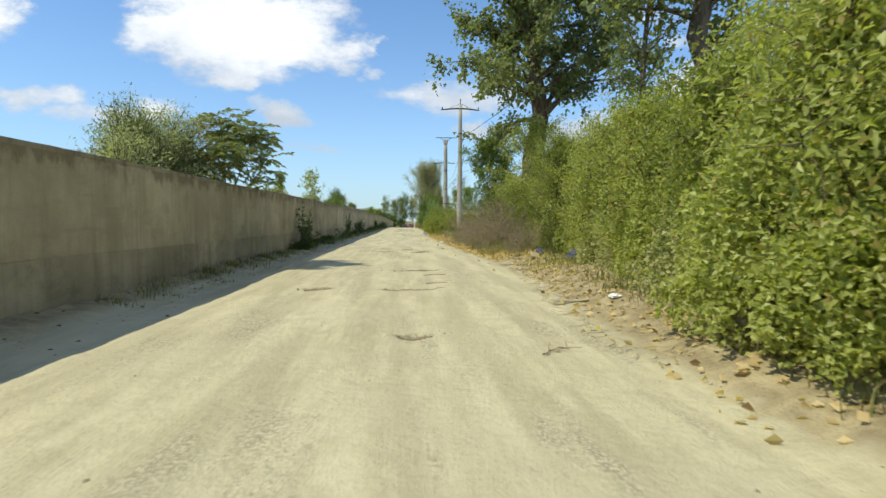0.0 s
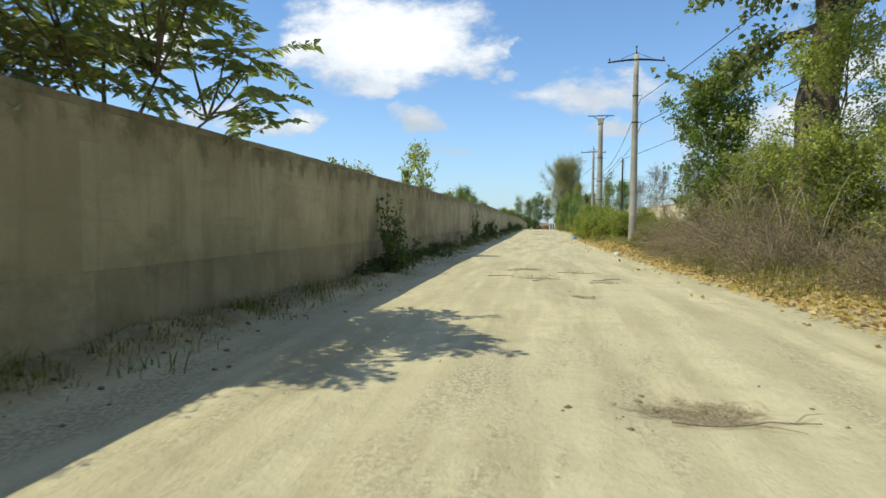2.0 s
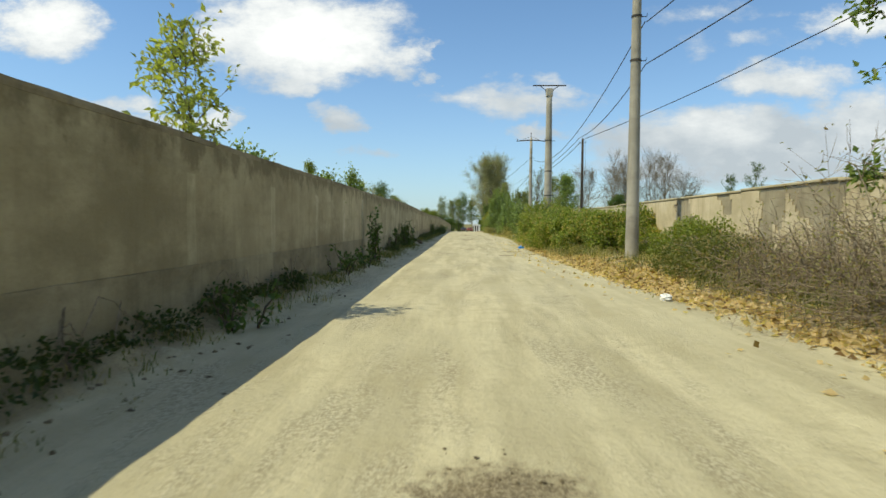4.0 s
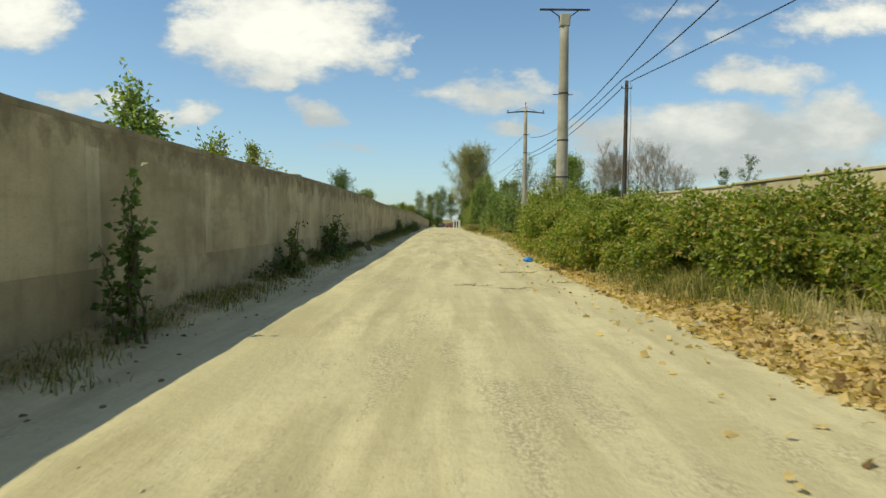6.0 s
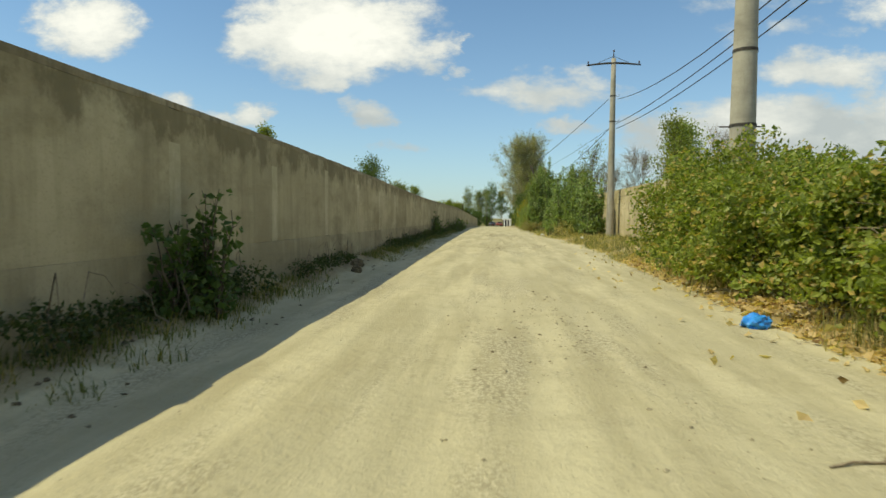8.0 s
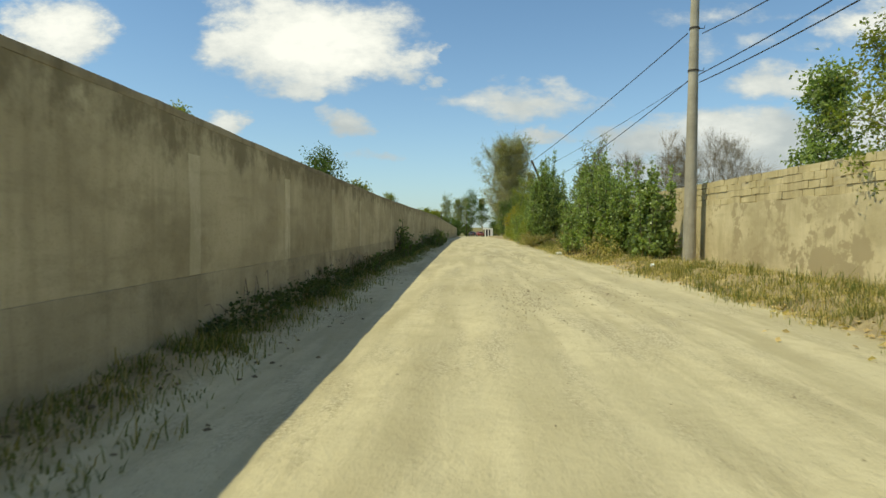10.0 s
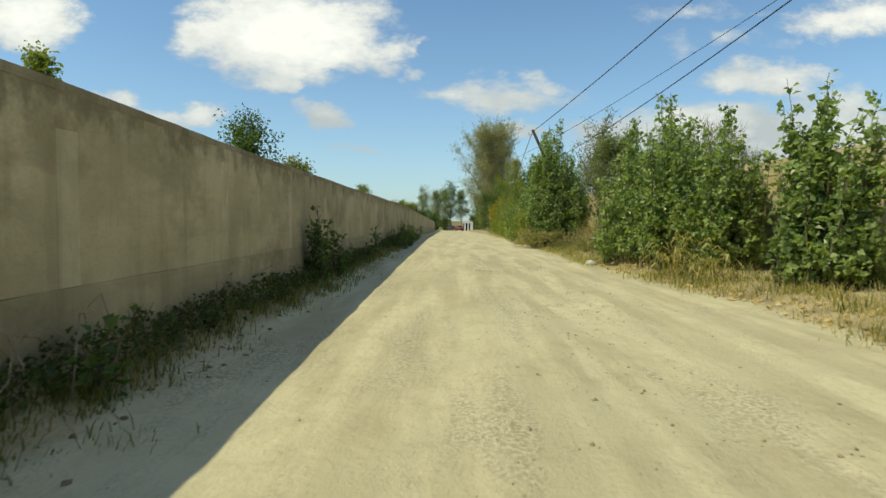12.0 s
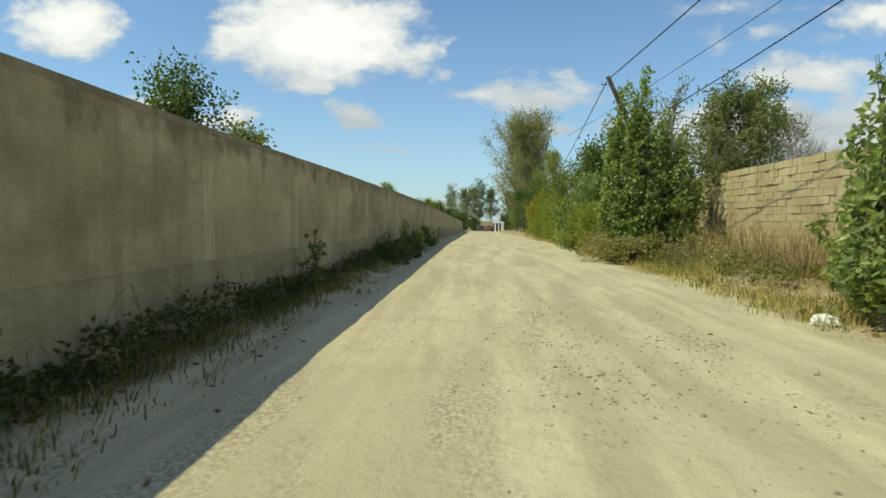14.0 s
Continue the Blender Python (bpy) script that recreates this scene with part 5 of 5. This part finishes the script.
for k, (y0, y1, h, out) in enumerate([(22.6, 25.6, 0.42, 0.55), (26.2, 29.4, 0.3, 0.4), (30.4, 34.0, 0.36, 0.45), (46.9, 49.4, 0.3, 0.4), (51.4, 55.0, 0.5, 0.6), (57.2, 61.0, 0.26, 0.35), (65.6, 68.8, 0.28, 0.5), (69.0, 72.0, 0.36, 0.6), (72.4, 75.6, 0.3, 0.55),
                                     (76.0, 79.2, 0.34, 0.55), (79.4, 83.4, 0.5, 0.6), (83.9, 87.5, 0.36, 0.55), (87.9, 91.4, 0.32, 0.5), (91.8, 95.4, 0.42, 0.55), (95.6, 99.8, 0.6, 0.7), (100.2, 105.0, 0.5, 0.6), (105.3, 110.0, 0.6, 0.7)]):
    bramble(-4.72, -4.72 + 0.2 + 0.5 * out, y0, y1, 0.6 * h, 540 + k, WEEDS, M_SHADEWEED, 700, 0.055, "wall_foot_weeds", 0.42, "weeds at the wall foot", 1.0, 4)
rng = np.random.default_rng(8)
y = np.concatenate([rng.uniform(8, 34, 160), rng.uniform(34, 58, 260), rng.uniform(62, 112, 900)])
grass("wall_weeds", "dark weeds along the shaded foot of the wall", M_GRASS, np.stack([-4.45 + np.abs(rng.normal(0, 0.24, len(y))), y], 1), 9, 0.135, 34, 0.12)

# --- verge grass, straw and fallen leaves
grass("verge_grass", "dry yellow straw grass along the verge", M_DRYGRASS, np.concatenate([strip(rng, 420, 63, 80, 0.25, 2.4), strip(rng, 260, 80, 98, 0.0, 1.1), strip(rng, 210, 89, 97, 0.3, 2.6), strip(rng, 260, 98, 125, 0.0, 0.8)]), 10, 0.17, 40, 0.24)
grass("tall_straw", "tall dry reddish stalks before the block wall", M_REDSTALK, np.concatenate([strip(rng, 170, 89.0, 97.8, 1.2, 2.8), strip(rng, 30, 83.5, 86.0, 0.2, 0.7), strip(rng, 60, 100, 112, 0.3, 1.2)]), 12, 0.95, 13, 0.2)
grass("verge_weeds", "low green weeds along the verge", M_GRASS, np.concatenate([strip(rng, 130, 3, 20, 0.9, 2.2), strip(rng, 200, 20, 42, 0.9, 2.6), strip(rng, 420, 64, 98, 0.1, 2.4)]), 13, 0.24, 26, 0.16)
grass("brush_weeds", "green weeds growing among dead brushwood", M_GRASS, np.stack([rng.uniform(2.9, 4.3, 260), rng.uniform(21, 35, 260)], 1), 17, 0.34, 26, 0.16)
grass("yard_grass", "rough grass at the foot of the yard wall", M_DRYGRASS, np.stack([rng.uniform(3.6, 5.2, 300), rng.uniform(22, 43, 300)], 1), 14, 0.3, 24, 0.2)

grass("dusty_weeds", "dusty faded weeds at the foot of the hedge", M_DUSTWEED, np.concatenate([strip(rng, 260, 42.5, 61, 0.4, 1.3), strip(rng, 130, 42, 50, 0.7, 1.7)]), 18, 0.31, 24, 0.2)
grass("hedge_weeds", "green weeds at the foot of the hedge", M_GRASS, strip(rng, 180, 43, 61, 0.5, 1.3), 19, 0.36, 24, 0.14)
grass("straw_drift", "flattened yellow straw below the brushwood", M_DRYGRASS, strip(rng, 260, 14, 24, 0.5, 1.8), 20, 0.14, 24, 0.2)


def reed_clump(x, y, seed, height, count):
    """Dry reeds: stalks with long broad blades that bend over."""
    rng = np.random.default_rng(seed)
    t = plant("dry_reeds", x, y, "clump of dry straw-coloured reeds before the poplars", "reeds", "dry reeds")
    stalks, co = [], []
    for k in range(count):
        f = np.array([rng.normal(0, 0.22), rng.normal(0, 0.3), -0.03])
        h = height * rng.uniform(0.6, 1.1)
        tip = f + [rng.normal(0, 0.12), rng.normal(0, 0.12), h]
        stalks.append((np.array([f, 0.5 * (f + tip), tip]), [0.008, 0.006, 0.003]))
        for q in range(7):
            p = f + (tip - f) * rng.uniform(0.15, 1.0)
            az, ln = rng.uniform(0, 6.28), rng.uniform(0.3, 0.6)
            d, side = np.array([math.cos(az), math.sin(az), 0]), np.array([-math.sin(az), math.cos(az), 0]) * rng.uniform(0.009, 0.016)
            rib = [p + d * ln * g + [0, 0, ln * (1.1 * g - 1.5 * g * g)] for g in (0, 0.35, 0.7, 1.0)]
            wid = (0.6, 1.0, 0.8, 0.1)
            for a in range(3):
                co += [rib[a] - side * wid[a], rib[a] + side * wid[a], rib[a + 1] + side * wid[a + 1], rib[a + 1] - side * wid[a + 1]]
    tagged(tube_part("stalkwork", stalks, M_DRYGRASS, t, "", 4), kind="stuff")
    co = np.array(co)
    co[:, 2] = np.maximum(co[:, 2], 0.01)
    leaf_part("dry_foliage", co, M_DRYGRASS, t)


for k, (x, y, h, n) in enumerate([(3.2, 82.5, 0.95, 12), (3.05, 83.5, 0.75, 8), (3.4, 81.6, 0.65, 7)]):
    reed_clump(x, y, 700 + k, h, n)


def fallen_leaves():
    rng = np.random.default_rng(15)
    y = np.concatenate([rng.uniform(18, 64, 19000), rng.uniform(35, 50, 9000), rng.uniform(3, 20, 1000), rng.uniform(64, 100, 900)])
    a = np.abs(rng.normal(0, 0.42, len(y))) + rng.uniform(-0.12, 0.25, len(y))
    x = edge_at(y) + 0.1 + a * np.interp(y, [3, 18, 24, 40, 60, 100], [2.2, 2.0, 1.4, 1.2, 0.8, 0.8])
    stray = rng.uniform(0, 1, len(y)) < 0.012
    x = np.where(stray, x - rng.uniform(0.2, 1.5, len(y)), x)
    z = ground(x, y) + rng.uniform(0.004, 0.03, len(y))
    d = rng.normal(0, 1, (len(y), 3)) * [1, 1, 0.22]
    co = leaf_arrays(rng, np.stack([x, y, z], 1), d, 0.095, 0.07, 0.22, -0.15)
    tagged(leaf_part("fallen_leaves", co, M_LITTER, None), "drift of dry orange-brown fallen leaves along the verge", "leaf litter", kind="stuff")


fallen_leaves()

# --- stones, clods and sticks on the track


def pebbles(name, label, mat, x, y, size, seed):
    rng = np.random.default_rng(seed)
    n = len(x)
    base = np.array([[1, 0, 0], [0, 1, 0], [-1, 0, 0], [0, -1, 0], [0, 0, 0.8], [0, 0, -0.8]], float)
    fa = np.array([[0, 1, 4], [1, 2, 4], [2, 3, 4], [3, 0, 4], [1, 0, 5], [2, 1, 5], [3, 2, 5], [0, 3, 5]])
    co = base[None] * rng.uniform(0.6, 1.3, (n, 6, 1)) * size[:, None, None] * np.array([1, 1, 0.6]) + rng.normal(0, 0.12, (n, 6, 3)) * size[:, None, None]
    co += np.stack([x, y, ground(x, y) + size * 0.15], 1)[:, None]
    tagged(shown(name, raw_mesh(name, co.reshape(-1, 3), (fa[None] + 6 * np.arange(n)[:, None, None]).reshape(-1, 3)), mat), label, "gravel", kind="stuff")


def scatter_stones():
    rng = np.random.default_rng(21)
    x, y, s = [], [], []
    for cx, cy, w, d, n in [(-1.0, 70.0, 0.35, 1.3, 900), (0.6, 71.0, 0.5, 1.6, 600), (-0.5, 54.0, 0.5, 1.4, 500), (0.9, 57.0, 0.8, 1.2, 160), (0.2, 83.5, 0.6, 1.0, 200), (-1.6, 85.5, 0.5, 1.2, 150), (-0.4, 78.4, 0.4, 0.8, 120),
                            (-1.6, 47.0, 0.5, 1.0, 80), (0.2, 50.5, 0.4, 1.5, 90), (-2.5, 6.5, 0.5, 0.8, 80), (2.6, 7.0, 0.5, 2.0, 120), (-0.6, 30, 0.8, 3.0, 80), (-0.9, 87.0, 0.3, 1.6, 500), (0.3, 85.5, 0.35, 1.4, 500), (-0.8, 84.2, 0.3, 0.6, 260), (-0.6, 76.0, 0.5, 2.0, 500), (0.4, 79.0, 0.5, 1.5, 400), (-1.2, 90.5, 0.4, 1.5, 300)]:
        x.append(rng.normal(cx, w, n))
        y.append(rng.normal(cy, d, n))
        s.append(rng.exponential(0.005, n) + 0.004)
    y.append(rng.uniform(2, 110, 6000))
    x.append(rng.uniform(-3.6, 2.4, 6000))
    s.append(rng.exponential(0.0035, 6000) + 0.003)
    x, y, s = map(np.concatenate, (x, y, s))
    pebbles("gravel", "scattered pale gravel on the dusty track", M_STONE, x, y, np.minimum(s, 0.022), 22)
    x, y, s = [], [], []
    for hx, hy, a, b in HOLES:
        n = 70
        x.append(rng.normal(hx, a * 0.55, n))
        y.append(rng.normal(hy, b * 0.6, n))
        s.append(rng.exponential(0.006, n) + 0.004)
    # small dark clods strewn in the gravel clusters imitate shaded gaps between pale stones
    for cx, cy, w, d, n in [(-1.0, 70.0, 0.35, 1.3, 500), (0.6, 71.0, 0.5, 1.6, 350), (-0.9, 87.0, 0.3, 1.6, 320), (0.3, 85.5, 0.35, 1.4, 320), (-0.8, 84.2, 0.3, 0.6, 160), (-0.5, 54.0, 0.5, 1.4, 200)]:
        x.append(rng.normal(cx, w, n))
        y.append(rng.normal(cy, d, n))
        s.append(rng.exponential(0.004, n) + 0.003)
    y.append(rng.uniform(3, 110, 700))
    x.append(-4.0 + rng.normal(0, 0.3, 700))
    s.append(rng.exponential(0.03, 700) + 0.01)
    x, y, s = map(np.concatenate, (x, y, s))
    pebbles("earth_clods", "dark broken earth clods in potholes, along the wall foot and as shaded gaps in gravel", M_CLOD, x, y, np.minimum(s, 0.032), 23)


scatter_stones()


def stick(x, y, length, turn, seed, r=0.009):
    rng = np.random.default_rng(seed)
    t = plant("fallen_branch", x, y, "thin dry fallen branch lying on the track", "branch", "fallen branches")
    t.rotation_euler = (0, 0, radians(turn))
    pts = np.array([[length * (q / 6 - 0.5), length * 0.05 * math.sin(1.1 * q + seed) + rng.normal(0, 0.008), 0.012 + abs(rng.normal(0, 0.006))] for q in range(7)])
    tube_part("branch", [(pts, np.linspace(r, 0.004, 7))], M_DEAD, t, "", 5)
    tw = [(np.array([pts[k], pts[k] + [0.12, 0.1 * s, 0.02], pts[k] + [0.25, 0.16 * s, 0.01]]), [0.005, 0.004, 0.002]) for k, s in ((2, 1), (3, -1), (5, 1))]
    tube_part("twigs", tw, M_DEAD, t, "", 3)


for k, (x, y, ln, a) in enumerate([(0.5, 23.6, 0.75, 35), (0.4, 23.0, 0.6, -5), (-1.75, 24.3, 0.6, 10), (-0.2, 25.5, 0.5, -8), (0.15, 25.4, 0.5, 5), (-0.9, 23.1, 0.4, 60), (0.35, 14.9, 0.9, 8), (0.6, 13.6, 0.6, 20), (1.4, 5.6, 0.5, 40),
                                    (0.9, 50.4, 0.9, 4), (0.2, 46.8, 0.8, -3), (1.6, 48.0, 0.4, 15), (0.2, 10.6, 0.7, 5), (0.55, 11.6, 0.5, 25)]):
    stick(x, y, ln, a, 600 + k)



def twig_litter():
    """Broken twigs and straws strewn over the verge: one object of stuff."""
    rng = np.random.default_rng(26)
    n = 1500
    y = np.concatenate([rng.uniform(5, 24, 900), rng.uniform(24, 62, 600)])
    x = edge_at(y) + np.abs(rng.normal(0.25, 0.75, n)) - 0.15
    lines = []
    for k in range(n):
        ln, a = rng.uniform(0.05, 0.32), rng.uniform(0, 6.28)
        p = np.array([[x[k] + ln * f * math.cos(a), y[k] + ln * f * math.sin(a), 0] for f in (-0.5, 0.0, 0.5)]) + rng.normal(0, 0.004, (3, 3))
        p[:, 2] = ground(p[:, 0], p[:, 1]) + 0.008 + 0.02 * rng.uniform(0, 1, 3)
        lines.append((p, [0.002, 0.003, 0.0015]))
    for mat, part_of, tone in ((M_BOARD, lines[::2], "pale bleached"), (M_DEAD, lines[1::2], "dark brown")):
        tagged(tube_part("twig_litter", part_of, mat, None, "", 3), tone + " broken twigs strewn over the verge", "twigs", kind="stuff")


twig_litter()

# --- rubbish by the verge


def crumpled(name, x, y, size, mat, label, category, seed, flat=0.5):
    rng = random.Random(seed)
    bm = bmesh.new()
    bmesh.ops.create_icosphere(bm, subdivisions=3, radius=1.0)
    for v in bm.verts:
        p = v.co.copy()
        k = 1 + 0.35 * noise.noise(p * 2.1 + Vector((seed, 0, 0))) + 0.22 * noise.noise(p * 5.3 + Vector((0, seed, 0))) + 0.1 * noise.noise(p * 11)
        v.co = Vector((p.x * size * k, p.y * size * 0.75 * k, max(p.z, -0.55) * size * flat * k + 0.5 * size * flat))
    ob = part(name, bm, mat)
    ob.location = (x, y, gz(x, y))
    ob.rotation_euler = (0, 0, rng.uniform(0, 6))
    return tagged(ob, label, category)


crumpled("plastic_bag", 1.72, 54.0, 0.18, M_BLUE, "crumpled bright blue plastic bag at the hedge foot", "bag", 1, 0.55)
crumpled("plastic_bag", 2.35, 86.9, 0.15, M_WHITE, "crumpled white plastic bag on the verge", "bag", 2, 0.5)
crumpled("plastic_bag", 1.95, 33.2, 0.13, M_WHITE, "crumpled white wrapper at the track edge", "bag", 3, 0.6)
crumpled("plastic_bag", 3.35, 76.4, 0.09, M_WHITE, "small white wrapper in dry grass", "bag", 4, 0.8)
crumpled("cloth_bundle", 4.6, 15.6, 0.30, M_NAVY, "dropped navy blue cloth bundle in the weeds", "cloth", 5, 0.6)
crumpled("cloth_bundle", 4.1, 17.9, 0.16, M_NAVY, "small navy blue bundle on the dirt", "cloth", 6, 0.8)
crumpled("grey_rag", 2.15, 42.9, 0.20, M_SILVERCAR, "flattened grey rag on fallen leaves", "cloth", 7, 0.18)
crumpled("stone_lump", 4.7, 35.9, 0.2, M_BLOCK, "broken pale block lying below the wall", "stone", 8, 0.9)
crumpled("dark_rubble", -3.95, 59.4, 0.12, M_CLOD, "dark lump of rubble at the wall foot", "stone", 9, 0.8)
crumpled("dark_rubble", -4.1, 60.1, 0.15, M_CLOD, "dark lump of rubble at the wall foot", "stone", 10, 0.8)
crumpled("white_block", 2.95, 8.2, 0.09, M_WHITE, "small flattened white plastic tub on the verge", "litter", 11, 0.4)


def boards():
    for x, y, ln, a, k in [(3.2, 16.6, 1.2, 12, 0), (3.0, 15.3, 0.6, -20, 1), (3.9, 18.9, 1.1, 25, 2), (2.4, 8.6, 0.55, 5, 3), (3.5, 17.6, 0.9, -35, 4)]:
        bm = boxed((ln, 0.14, 0.022), (0, 0, 0.03), 0.004)
        bmesh.ops.subdivide_edges(bm, edges=[e for e in bm.edges if e.calc_length() > ln * 0.8], cuts=6)
        for v in bm.verts:
            v.co.z += 0.05 * (v.co.x / ln) ** 2 + 0.012 * noise.noise((v.co.x * 3, k, 1))
        ob = part("broken_board", bm, M_BOARD)
        ob.location, ob.rotation_euler = (x, y, gz(x, y)), (0, 0, radians(a))
        tagged(ob, "weathered broken board lying on the dirt verge", "board", "broken boards")
    b = thing("broken_slab", (3.75, 17.0, gz(3.75, 17.0)), "broken pale slab tilted up on dark rubble", "slab")
    part("slab", boxed((0.30, 0.24, 0.04), (0, 0, 0.15), 0.01, pose(0, 0, 0, 38, 12, 20)), M_BLOCK, b)
    part("rubble", boxed((0.2, 0.17, 0.14), (0.02, 0.04, 0.05), 0.03, pose(0, 0, 0, 0, 0, 25)), M_CLOD, b, "dark rubble")


boards()

# --- the far end: whitewashed gateway and two parked cars


def gateway():
    x, y = 4.0, 228.0
    g = thing("gate_house", (x, y, gz(x, y)), "small whitewashed gate house with dark doorways at the track end", "building")
    g.scale = (0.7, 0.7, 0.74)
    part("lintel", boxed((4.0, 2.4, 0.55), (0, 0, 2.95), 0.03), M_LIME, g)
    for px, w in ((-1.05, 0.5), (0.15, 0.45), (1.5, 1.0)):
        part("pillar", boxed((w, 2.2, 2.75), (px, 0, 1.3), 0.02), M_LIME, g)
    # the doorways' shade is put into this wall's near-black colour
    part("back_wall", boxed((3.6, 0.2, 2.7), (0.2, 1.1, 1.3)), M_BLACK, g, "back wall coloured near black for the shade in the doorways")


gateway()


def parked_car(x, y, turn, paint, label):
    c = thing("parked_car", (x, y, gz(x, y)), label, "car", "cars parked at the track end")
    c.rotation_euler = (0, 0, radians(turn))
    prof = [(-2.0, 0.35), (-2.05, 0.75), (-1.9, 0.92), (-1.45, 1.0), (-0.95, 1.42), (0.3, 1.45), (0.95, 1.0), (1.75, 0.9), (2.0, 0.7), (2.0, 0.35)]
    bm = bmesh.new()
    rings = []
    for sx, k in ((-0.82, 0), (0.82, 0)):
        rings.append([bm.verts.new((sx * (0.82 if z > 1.1 else 1.0), yy, z)) for yy, z in prof])
    n = len(prof)
    bm.faces.new(rings[0])
    bm.faces.new(rings[1][::-1])
    for i in range(n):
        bm.faces.new((rings[0][i], rings[1][i], rings[1][(i + 1) % n], rings[0][(i + 1) % n]))
    bmesh.ops.recalc_face_normals(bm, faces=bm.faces[:])
    bmesh.ops.bevel(bm, geom=bm.edges[:], offset=0.05, segments=2, affect="EDGES")
    body = part("body", bm, paint, c, "", True)
    part("rear_window", boxed((1.15, 0.02, 0.42), (0, -1.235, 1.2), 0.0, pose(0, 0, 0, -50, 0, 0)), M_GLASS, c, "dark glass")
    part("windscreen", boxed((1.2, 0.02, 0.6), (0, 0.66, 1.235), 0.0, pose(0, 0, 0, 55, 0, 0)), M_GLASS, c, "dark glass")
    for s in (-1, 1):
        part("side_window", boxed((0.03, 1.35, 0.3), (s * 0.735, -0.3, 1.2), 0.0), M_GLASS, c, "dark glass")
        part("tail_lamp", boxed((0.25, 0.04, 0.16), (s * 0.62, -2.03, 0.8), 0.02), M_TAIL, c, "red tail lamp")
        for wy in (-1.25, 1.25):
            bm = bmesh.new()
            bmesh.ops.create_cone(bm, cap_ends=True, segments=20, radius1=0.31, radius2=0.31, depth=0.2, matrix=pose(s * 0.74, wy, 0.31, 0, 90, 0))
            bmesh.ops.bevel(bm, geom=bm.edges[:], offset=0.02, segments=1, affect="EDGES")
            w = part("tyre", bm, M_RUBBER, c, "black tyre")
            bm = bmesh.new()
            bmesh.ops.create_cone(bm, cap_ends=True, segments=16, radius1=0.19, radius2=0.17, depth=0.03, matrix=pose(s * 0.85, wy, 0.31, 0, 90, 0))
            part("rim", bm, M_SILVERCAR, w, "grey rim")


parked_car(1.5, 220.5, 8, M_RED, "dull dark red parked car at the track end")
parked_car(-0.4, 226.0, -15, M_DARKCAR, "dark grey parked car at the track end")
timber_pole(-5.9, 147.5, 3.9, label="thin dark timber pole behind the long wall", r=0.08)
timber_pole(-2.2, 228.0, 7.0, label="thin pole among the far trees", r=0.1)
